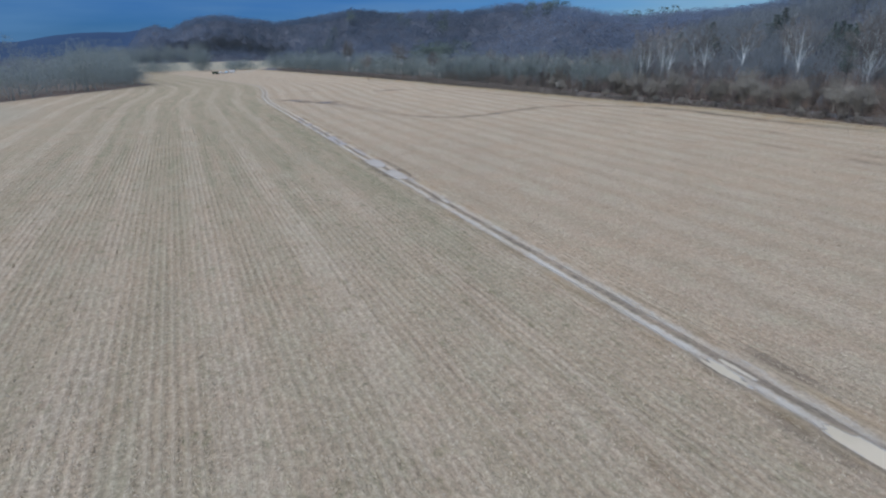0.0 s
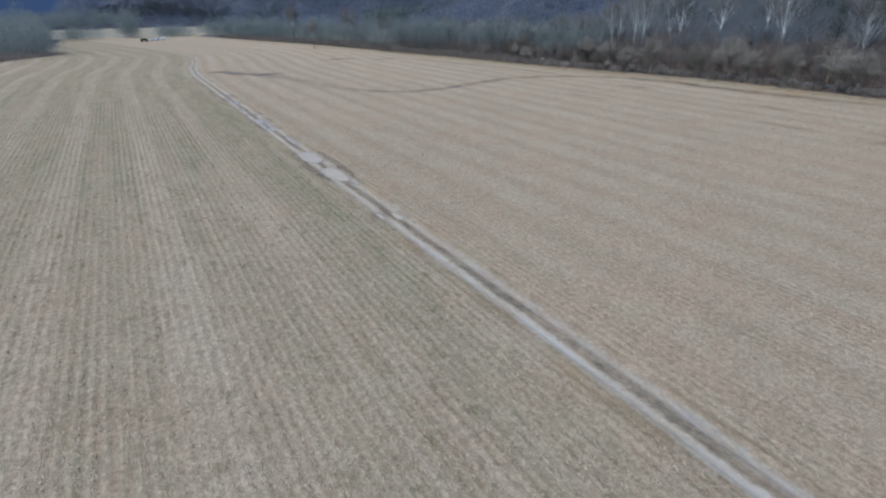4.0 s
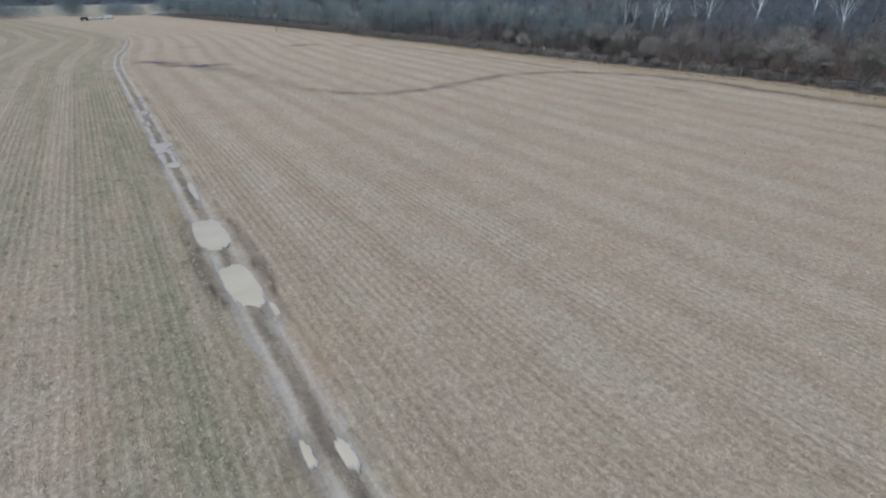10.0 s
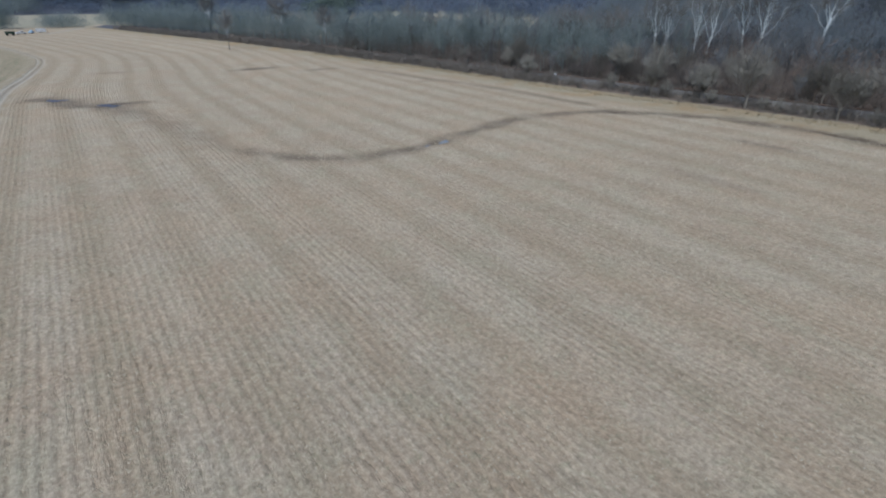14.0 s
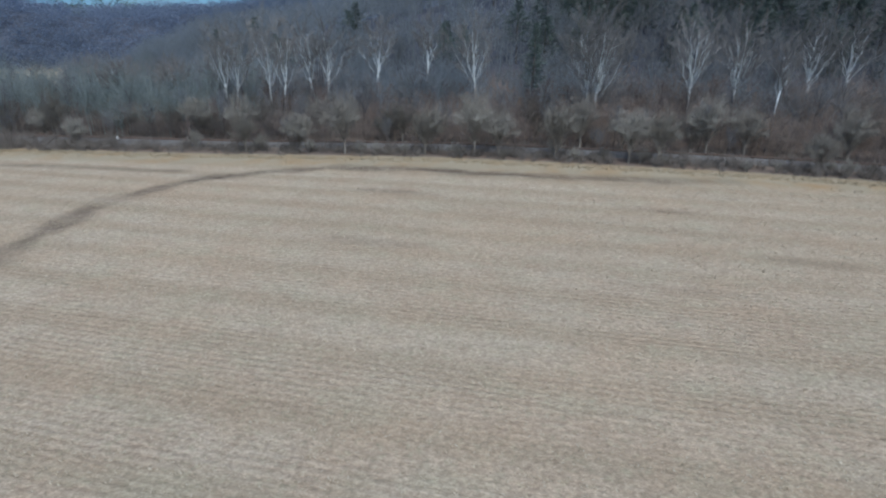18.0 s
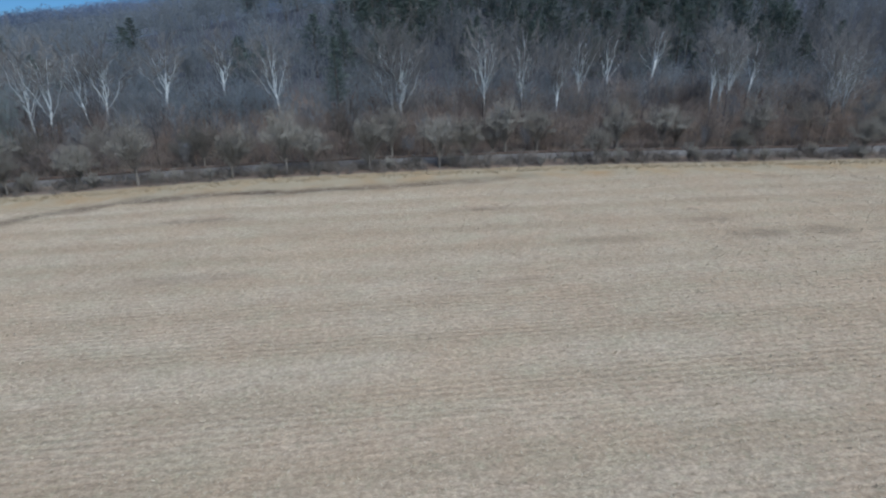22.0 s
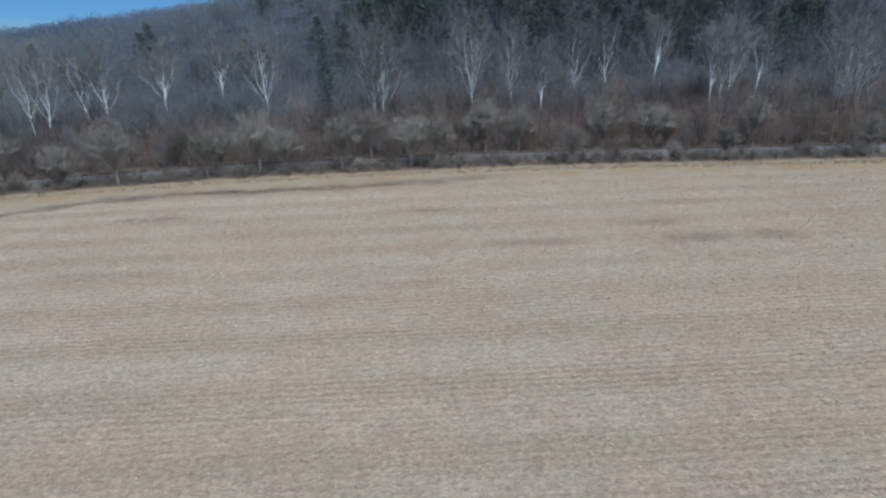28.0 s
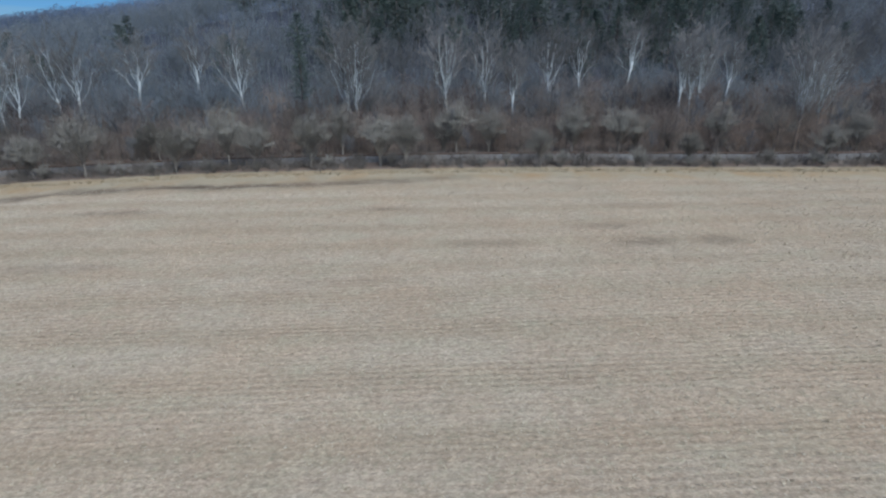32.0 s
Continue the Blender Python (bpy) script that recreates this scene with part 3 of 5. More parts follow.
    wood = np.where((d > 5.0) & (d < 14.5), 0.9, wood)
    open_field = sm(40, 55, X - e) * sm(305, 330, Y) * (1 - sm(660, 720, np.hypot(X - 30, Y)))
    open_field = np.where(X < foot(Y) - 15, open_field, 0)
    wood = wood * (1 - open_field)
    leftwood = sm(2, -3, X - np.interp(Y, [150, 225, 303, 365, 401, 430, 3000], [-170, -120, -70, -32, -12, -25, -40]))
    leftwood = np.where(Y > 200, leftwood, 0)
    far = sm(690, 730, np.hypot(X, Y)) * (1 - ((X > -70) & (X < 150) & (Y > 600) & (Y < 890)))
    wood = np.maximum(wood, np.maximum(leftwood, far))
    wood = np.where((X > -70) & (X < 150) & (Y > 600) & (Y < 890), 0, wood)
    wood = np.where(land(X, Y) > 8, 1, wood)
    pale = np.maximum(0.75 * open_field, ((X > -70) & (X < 150) & (Y > 610) & (Y < 890)) * 1.0)
    pale = np.maximum(pale, 0.6 * blob(X, Y, -62, 245, 16, 45, 0.1))
    verge = sm(-13, -7, d) * (1 - sm(-0.5, 2, d)) * sm(-300, -200, Y)
    verge = np.maximum(verge, 0.5 * blob(X, Y, 160, 120, 6, 60))
    strip = np.exp(-((np.abs(lx) - 2.2) / 0.6) ** 2) * on * (Y < 330)
    verge = np.maximum(verge, strip * np.clip(0.3 + 0.6 * ripple(X, Y, 3.1), 0, 0.8))
    SOIL["z"] = Z
    nx, ny = len(GX), len(GY)
    i = np.arange(nx * ny).reshape(ny, nx)
    quads = np.stack([i[:-1, :-1], i[:-1, 1:], i[1:, 1:], i[1:, :-1]], -1).reshape(-1, 4)
    me = bpy.data.meshes.new("ground")
    me.vertices.add(nx * ny)
    me.vertices.foreach_set("co", np.stack([X, Y, Z], -1).astype(np.float32).ravel())
    me.loops.add(quads.size)
    me.loops.foreach_set("vertex_index", quads.astype(np.int32).ravel())
    me.polygons.add(len(quads))
    me.polygons.foreach_set("loop_start", np.arange(0, quads.size, 4, dtype=np.int32))
    me.polygons.foreach_set("use_smooth", np.ones(len(quads), bool))
    for k, v in (("rowu", rowu), ("across", np.clip(lx, -12, 12)), ("onlane", on * (1 - 0.3 * sm(50, 85, Y)) * (1 - 0.4 * sm(180, 300, Y)) * (1 - pudd)), ("green", green), ("wet", np.clip(wet, 0, 1)), ("mud", np.clip(mud, 0, 1)), ("verge", verge), ("wood", wood), ("farwood", np.maximum(sm(420, 560, np.hypot(X, Y)), sm(7, 18, Z))), ("far_haze", sm(1100, 1600, np.hypot(X, Y))), ("pale", np.clip(pale, 0, 1))):
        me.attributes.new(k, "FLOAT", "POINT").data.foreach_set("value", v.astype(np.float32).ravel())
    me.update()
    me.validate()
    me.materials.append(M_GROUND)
    return tagged(new("ground", me), "wide harvested field of pale corn stubble with woods beyond", "ground", kind="structure")


def h(x, y):
    return float(land(x, y))


# ---- mesh helpers ----
class Shape:
    """Collects vertices and faces of one mesh."""

    def __init__(self):
        self.v, self.f = [], []

    def tube(self, pts, radii, n=6, cap=True):
        pts = [Vector(p) for p in pts]
        start = len(self.v)
        for k, (p, r) in enumerate(zip(pts, radii)):
            way = (pts[min(k + 1, len(pts) - 1)] - pts[max(k - 1, 0)]).normalized()
            a = way.orthogonal().normalized()
            b = way.cross(a)
            for j in range(n):
                t = 2 * math.pi * j / n
                self.v.append(p + r * (math.cos(t) * a + math.sin(t) * b))
        for k in range(len(pts) - 1):
            for j in range(n):
                q, w = start + k * n, (j + 1) % n
                self.f.append((q + j, q + w, q + n + w, q + n + j))
        if cap:
            self.f.append(tuple(start + (len(pts) - 1) * n + j for j in range(n)))

    def spike(self, a, b, r):
        """A thin tapering three-sided twig."""
        a, b = Vector(a), Vector(b)
        way = (b - a).normalized()
        p = way.orthogonal().normalized()
        q = way.cross(p)
        s = len(self.v)
        for t in (0.5, 2.6, 4.7):
            self.v.append(a + r * (math.cos(t) * p + math.sin(t) * q))
        self.v.append(b)
        self.f += [(s, s + 1, s + 3), (s + 1, s + 2, s + 3), (s + 2, s, s + 3)]

    def sliver(self, a, b, side):
        s = len(self.v)
        self.v += [Vector(a) - side, Vector(a) + side, Vector(b)]
        self.f.append((s, s + 1, s + 2))

    def quad(self, *p):
        s = len(self.v)
        self.v += [Vector(q) for q in p]
        self.f.append((s, s + 1, s + 2, s + 3))

    def box(self, x0, y0, z0, x1, y1, z1):
        s = len(self.v)
        self.v += [Vector(p) for p in ((x0, y0, z0), (x1, y0, z0), (x1, y1, z0), (x0, y1, z0), (x0, y0, z1), (x1, y0, z1), (x1, y1, z1), (x0, y1, z1))]
        self.f += [tuple(s + k for k in q) for q in ((3, 2, 1, 0), (4, 5, 6, 7), (0, 1, 5, 4), (1, 2, 6, 5), (2, 3, 7, 6), (3, 0, 4, 7))]

    def mesh(self, name, material, smooth=False):
        me = bpy.data.meshes.new(name)
        me.from_pydata([tuple(v) for v in self.v], [], self.f)
        if smooth:
            me.polygons.foreach_set("use_smooth", np.ones(len(self.f), bool))
        me.materials.append(material)
        me.update()
        return me

    def triangles(self):
        """Vertices and triangles as arrays, for joined stuff."""
        tri = []
        for f in self.f:
            tri += [(f[0], f[k], f[k + 1]) for k in range(1, len(f) - 1)]
        return np.array([tuple(v) for v in self.v]), np.array(tri)


def part(name, shape, material, parent, label="", smooth=False):
    ob = new(name, shape.mesh(name, material, smooth))
    ob.parent = parent
    if label:
        tagged(ob, label)
    return ob


def scatter(name, moulds, places, material, label, category):
    """One joined mesh of many small pieces. places: rows of x, y, z, turn, width scale, height scale, mould, tone."""
    vs, fs, ts, base = [], [], [], 0
    places = np.asarray(places, float)
    for k, (mv, mf) in enumerate(moulds):
        p = places[places[:, 6].astype(int) == k]
        if not len(p):
            continue
        c, s = np.cos(p[:, 3])[:, None], np.sin(p[:, 3])[:, None]
        x = (mv[None, :, 0] * c - mv[None, :, 1] * s) * p[:, 4:5] + p[:, 0:1]
        y = (mv[None, :, 0] * s + mv[None, :, 1] * c) * p[:, 4:5] + p[:, 1:2]
        z = mv[None, :, 2] * p[:, 5:6] + p[:, 2:3]
        vs.append(np.stack([x, y, z], -1).reshape(-1, 3))
        fs.append((mf[None] + (np.arange(len(p)) * len(mv))[:, None, None]).reshape(-1, 3) + base)
        ts.append(np.repeat(p[:, 7], len(mv)))
        base += len(p) * len(mv)
    v, f, t = np.concatenate(vs), np.concatenate(fs), np.concatenate(ts)
    me = bpy.data.meshes.new(name)
    me.vertices.add(len(v))
    me.vertices.foreach_set("co", v.astype(np.float32).ravel())
    me.loops.add(f.size)
    me.loops.foreach_set("vertex_index", f.astype(np.int32).ravel())
    me.polygons.add(len(f))
    me.polygons.foreach_set("loop_start", np.arange(0, f.size, 3, dtype=np.int32))
    me.attributes.new("tone", "FLOAT", "POINT").data.foreach_set("value", t.astype(np.float32))
    me.update()
    me.materials.append(material)
    return tagged(new(name, me), label, category, kind="stuff")


# ---- trees ----
def bend_line(rng, a, way, length, n, wiggle, lift):
    pts, p, w = [Vector(a)], Vector(a), Vector(way).normalized()
    for _ in range(n):
        w = (w + Vector((rng.gauss(0, wiggle), rng.gauss(0, wiggle), rng.gauss(0, wiggle) + lift))).normalized()
        p = p + w * (length / n)
        pts.append(p.copy())
    return pts


def bare_tree(rng, height, spread, stems=1, limbs=9, first=0.35, twigs=10, twig_len=1.5, twig_w=0.02, lift=0.12, girth=0.028, steep=0.9, seconds=5, fork=0.0):
    """A leafless tree: the trunk with its limbs, and the crown of branches and twigs, as two shapes."""
    wood, crown = Shape(), Shape()
    for s in range(stems):
        az = 2 * math.pi * s / max(stems, 1) + rng.uniform(-0.5, 0.5)
        lean = 0.0 if stems == 1 else rng.uniform(0.14, 0.3)
        lean += rng.uniform(0, 0.07) + fork
        hh = height * rng.uniform(0.82, 1.0) if s else height
        r0 = hh * girth / math.sqrt(stems)
        line = bend_line(rng, (0.35 * r0 * math.cos(az) * (stems > 1), 0.35 * r0 * math.sin(az) * (stems > 1), -0.3), (math.sin(lean) * math.cos(az), math.sin(lean) * math.sin(az), 1), hh * 0.93, 7, 0.06, 0.04)
        wood.tube(line, [r0 * (1.25 if k == 0 else 1 - 0.125 * k) for k in range(8)], 7)
        for m in range(limbs):
            f = first + (0.97 - first) * (m + rng.random() * 0.8) / limbs
            k = min(int(f * 7), 6)
            at = line[k].lerp(line[k + 1], f * 7 - k)
            a2 = m * 2.4 + rng.uniform(-0.5, 0.5) + az
            up = steep * rng.uniform(0.7, 1.4) + 0.5 * f
            ln = spread * (1.15 - 0.75 * f) * rng.uniform(0.75, 1.25)
            limb = bend_line(rng, at, (math.cos(a2), math.sin(a2), up), ln * 1.25, 4, 0.13, lift)
            rl = r0 * (1.05 - f) * 0.6 + 0.03
            wood.tube(limb, [rl, rl * 0.75, rl * 0.5, rl * 0.3, rl * 0.12], 4, False)
            for q in range(seconds):
                g = 0.2 + 0.8 * (q + rng.random()) / seconds
                kk = min(int(g * 4), 3)
                a = limb[kk].lerp(limb[kk + 1], g * 4 - kk)
                way = (limb[kk + 1] - limb[kk]).normalized() + Vector((rng.gauss(0, 0.6), rng.gauss(0, 0.6), rng.gauss(0.25, 0.4)))
                l2 = ln * rng.uniform(0.28, 0.5)
                b = a + way.normalized() * l2
                crown.spike(a, b, max(rl * 0.22, twig_w * 0.9))
                for w in range(twigs):
                    e = rng.random()
                    c = a.lerp(b, e)
                    d = way.normalized() * 0.7 + Vector((rng.gauss(0, 0.6), rng.gauss(0, 0.6), rng.gauss(0.3, 0.5)))
                    crown.sliver(c, c + d.normalized() * twig_len * rng.uniform(0.5, 1.3), d.orthogonal().normalized().lerp(Vector((rng.gauss(0, 1), rng.gauss(0, 1), 0)), 0.5).normalized() * twig_w)
    return wood, crown


def sycamore_shapes(rng, height, fork, width, stems=1, leaders=7, apart=1.2, lean=0.08):
    """A sycamore in winter: stout trunk, a vase of pale rising limbs and a domed haze of fine twigs."""
    wood, crown = Shape(), Shape()

    def spray(a, way, length, twigs):
        way = way.normalized()
        b = a + way * length
        crown.spike(a, b, 0.022)
        for _ in range(twigs):
            c = a.lerp(b, 0.15 + 0.85 * rng.random())
            d = (way * 0.9 + Vector((rng.gauss(0, 0.5), rng.gauss(0, 0.5), rng.gauss(0.35, 0.4)))).normalized()
            side = d.cross(Vector((rng.gauss(0, 1), rng.gauss(0, 1), rng.gauss(0, 0.6)))).normalized()
            crown.sliver(c, c + d * rng.uniform(0.8, 1.9), side * 0.023)
    for s in range(stems):
        off = (s - (stems - 1) / 2) * apart
        r0 = height * (0.0125 if stems == 1 else 0.0098) * (0.45 + 0.55 * min(width / 5.5, 1))
        tilt = (s - (stems - 1) / 2) * 2 * lean + rng.gauss(0, 0.03)
        trunk = bend_line(rng, (0, off, -0.3), (rng.gauss(0, 0.04), math.sin(tilt), 1), fork, 4, 0.04, 0.03)
        wood.tube(trunk, [r0 * 1.35, r0, r0 * 0.92, r0 * 0.85, r0 * 0.78], 7)
        top = trunk[4]
        turn = rng.uniform(0, 6.28)
        for i in range(leaders):
            a2 = turn + i * 2.4 + rng.uniform(-0.3, 0.3)
            q = math.sqrt((i + 0.35) / leaders)
            out = Vector((math.cos(a2), math.sin(a2), 0)) * width * q * rng.uniform(0.85, 1.1) + Vector((0, 0.9 * off, 0))
            up = (height - top.z) * (1 - 0.33 * q * q) * rng.uniform(0.92, 1.03)
            start = trunk[3].lerp(top, 1 - 0.8 * i / leaders)
            bow = rng.uniform(0.45, 0.7)
            line = []
            for k in range(7):
                t = k / 6
                p = start + out * (2 * t * (1 - t) * bow + t * t) + Vector((0, 0, up * (2 * t * (1 - t) * 0.42 + t * t)))
                line.append(p + Vector((rng.gauss(0, 0.26), rng.gauss(0, 0.26), 0)) * min(1, 3 * t))
            rl = r0 * (0.5 if i < 2 else 0.36 if i < 5 else 0.26)
            wood.tube(line[:6], [rl, rl * 0.85, rl * 0.66, rl * 0.46, rl * 0.28, 0.035], 5, False)
            for m in range(9):
                g = 0.22 + 0.78 * (m + rng.random()) / 9
                k = min(int(g * 6), 5)
                a = line[k].lerp(line[k + 1], g * 6 - k)
                way = (line[k + 1] - line[k]).normalized()
                w2 = way + Vector((rng.gauss(0, 0.65), rng.gauss(0, 0.65), rng.gauss(0.05, 0.2))) + out.normalized() * 0.2
                ln = (height - fork) * rng.uniform(0.16, 0.3)
                sub = bend_line(rng, a, w2, ln, 2, 0.1, 0.12)
                if m < 6:
                    wood.tube(sub, [rl * 0.34, rl * 0.22, 0.022], 4, False)
                else:
                    crown.spike(sub[0], sub[1], 0.05)
                    crown.spike(sub[1], sub[2], 0.03)
                for z in range(5):
                    spray(sub[0].lerp(sub[2], 0.3 + 0.175 * z), w2 + Vector((rng.gauss(0, 0.5), rng.gauss(0, 0.5), 0.15)), rng.uniform(1.0, 2.2), 10)
    return wood, crown


def shrub_shapes(rng, height, spread, stems, twigs, twig_w, twig_len=0.9, low=0.22, trunk=0.0):
    """A many-stemmed leafless bush with a domed head of twigs."""
    wood, crown = Shape(), Shape()
    if trunk:
        wood.tube([(0, 0, -0.3), (0.1, 0.05, 0.5 * trunk * height), (0, 0, 1.1 * trunk * height)], [0.022 * height, 0.016 * height, 0.012 * height], 6)
    for s in range(stems):
        az, out = rng.uniform(0, 6.28), math.sqrt(rng.random()) * spread
        tip_h = height * (1 - 0.45 * (out / spread) ** 3.0) * (rng.uniform(0.72, 1.0) if trunk else rng.uniform(0.5, 1.0))
        b = Vector((out * math.cos(az), out * math.sin(az), tip_h))
        a = Vector((0.06 * b.x, 0.06 * b.y, -0.15 + trunk * height * rng.uniform(0.6, 1.1) + 0.22 * height * rng.random() * (trunk > 0)))
        mid = Vector((0.62 * b.x, 0.62 * b.y, max(a.z, 0) * 0.5 + 0.25 * height + 0.2 * tip_h)) + Vector((rng.gauss(0, 0.25), rng.gauss(0, 0.25), rng.gauss(0, 0.3)))
        wood.tube([a, mid, b], [0.006 * height, 0.004 * height, 0.0015 * height], 3, False)
        for w in range(twigs):
            e = low + (1 - low) * rng.random() ** 0.8
            c = (a.lerp(mid, e * 2) if e < 0.5 else mid.lerp(b, e * 2 - 1))
            d = Vector((rng.gauss(0, 0.7), rng.gauss(0, 0.7), rng.gauss(0.5, 0.5))).normalized()
            crown.sliver(c, c + d * twig_len * rng.uniform(0.5, 1.4), d.orthogonal().normalized() * twig_w)
    return wood, crown


def pine_shapes(rng, height, spread, bare=0.25):
    """A pine: a straight trunk with uneven tiers of boughs carrying tufts of needles."""
    wood, crown = Shape(), Shape()
    wood.tube([(0, 0, -0.3), (0.1, 0, height * 0.5), (0, 0.05, height * 0.97)], [height * 0.016, height * 0.011, 0.03], 6)
    n = int(height * 1.3)
    for k in range(n):
        f = bare + (1 - bare) * k / n
        g = (f - bare) / (1 - bare)
        r = spread * (0.55 + 0.45 * math.sin(math.pi * min(1, g + 0.25))) * (1 - g ** 2.2) * rng.uniform(0.55, 1.2) + 0.4
        for j in range(6):
            if rng.random() < 0.15:
                continue
            a = j * 1.05 + k * 1.3 + rng.uniform(-0.4, 0.4)
            rr, z = r * rng.uniform(0.5, 1.2), f * height
            root, tip = Vector((0, 0, z)), Vector((rr * math.cos(a), rr * math.sin(a), z + rng.uniform(-0.1, 0.35) * rr))
            wood.spike(root, tip, 0.03)
            for w in range(13):
                c = root.lerp(tip, rng.uniform(0.3, 1.05))
                d = Vector((math.cos(a) + rng.gauss(0, 0.7), math.sin(a) + rng.gauss(0, 0.7), rng.gauss(0.45, 0.45))).normalized()
                side = d.cross(Vector((rng.gauss(0, 1), rng.gauss(0, 1), rng.gauss(0, 1)))).normalized()
                crown.sliver(c - d * 0.2, c + d * rng.uniform(0.4, 0.95), side * rng.uniform(0.06, 0.15))
    return wood, crown


def tree_thing(name, shapes, bark, twig, label, category, group):
    root = tagged(new(name), label, category, group)
    part("trunk", shapes[0], bark, root, smooth=True)
    part("crown", shapes[1], twig, root)
    return root



rng = random.Random(7)
make_ground()

SYCAMORES = [  # x, y, height of the crown's top, of the fork, half width, stems, limbs, stems apart, their lean
    (188, 185.5, 29.0, 13.5, 5.5, 2, 3, 1.2, 0.16), (203, 180.3, 28.5, 14.0, 5.0, 2, 2, 1.8, 0.15), (212, 167.6, 29.0, 17.0, 6.5, 1, 5, 0, 0),
    (222, 154.5, 29.5, 17.0, 4.0, 1, 4, 0, 0), (204.5, 137.1, 29.5, 14.0, 5.2, 1, 6, 0, 0), (194.5, 109.1, 29.5, 12.0, 4.7, 2, 7, 3.6, 0.03),
    (203, 86.1, 30.0, 13.5, 5.2, 1, 7, 0, 0), (206, 75.0, 29.0, 12.5, 4.2, 1, 6, 0, 0), (191, 71.1, 23.5, 13.5, 2.6, 1, 4, 0, 0), (214.6, 57.7, 29.0, 15.0, 5.6, 1, 7, 0, 0),
    (217, 47.1, 29.5, 17.0, 5.0, 1, 5, 0, 0), (224, 33.6, 30.5, 19.0, 4.8, 1, 6, 0, 0), (198, 28.0, 27.5, 14.5, 4.2, 1, 5, 0, 0), (200, 22.6, 28.5, 13.0, 5.0, 2, 5, 1.5, 0.05),
    (210, 9.8, 28.0, 15.5, 4.2, 1, 4, 0, 0), (187, 2.7, 26.5, 8.0, 4.2, 2, 4, 1.6, 0.02), (190, -4.6, 26.0, 9.0, 5.0, 1, 6, 0, 0),
    (191, 199.7, 27.0, 13.0, 5.0, 2, 3, 1.4, 0.12), (190, 234.2, 18.0, 9.0, 3.0, 1, 5, 0, 0), (185, 250.6, 12.5, 6.0, 1.6, 1, 3, 0, 0), (191, 216, 19.0, 9.0, 3.2, 1, 4, 0, 0),
    (114, 364, 16.0, 8.0, 3.0, 1, 5, 0, 0), (150, 410, 22.0, 11.0, 4.0, 1, 5, 0, 0), (146, 386, 21.0, 10.0, 4.2, 1, 6, 0, 0), (129, 463, 24.0, 12.0, 4.5, 2, 5, 1.4, 0.05),
    (150, 340, 17.0, 8.0, 3.4, 1, 5, 0, 0), (197, 290, 18.0, 9.0, 3.2, 1, 4, 0, 0), (178, 318, 19.0, 9.0, 3.6, 1, 5, 0, 0), (208, -20, 27.0, 13.0, 5.0, 1, 6, 0, 0), (205, -40, 26.0, 12.0, 5.0, 1, 6, 0, 0), (210, -62, 27.0, 13.0, 5.0, 1, 6, 0, 0),
]


def grow_sycamores():
    r = random.Random(21)
    for x, y, tall, fork, wide, stems, limbs, apart, lean in SYCAMORES:
        sh = sycamore_shapes(r, tall - 1.0, fork, wide, stems, limbs + (3 if stems == 1 else 4), apart, lean)
        ob = tree_thing("sycamore_tree", sh, M_SYC, M_SYC_TWIG, "tall leafless sycamore parted into twin pale stems" if stems == 2 else "tall leafless sycamore with pale white upper limbs", "tree", "sycamores along the railway")
        ob.matrix_basis = pose(x, y, h(x, y) - 0.2)


grow_sycamores()


ROUND_TREES = [  # y along the railway, distance from the field's edge, size
    (181.6, 2.0, 0.8), (169.5, 2.5, 1.0), (159.5, 2.0, 1.15), (151, 15.8, 1.0), (142, 1.8, 1.05), (132, 3.0, 1.2), (127, 3.6, 0.95), (115.3, 3.4, 1.25), (110.5, 15.5, 1.1),
    (101, 2.8, 1.1), (95.6, 2.0, 1.2), (84.5, 15.6, 1.15), (77, 15.8, 1.0), (68, 1.5, 0.9), (58, 15.6, 1.0), (47, 16, 1.1), (37, 2.0, 0.8), (24, 16, 1.1), (8, 2.5, 0.9), (-8, 15.5, 1.05),
    (190, 15.8, 1.0), (201, 15.5, 1.1), (222, 3.0, 0.8), (238, 15.5, 1.05), (-25, 3.0, 0.9),
]


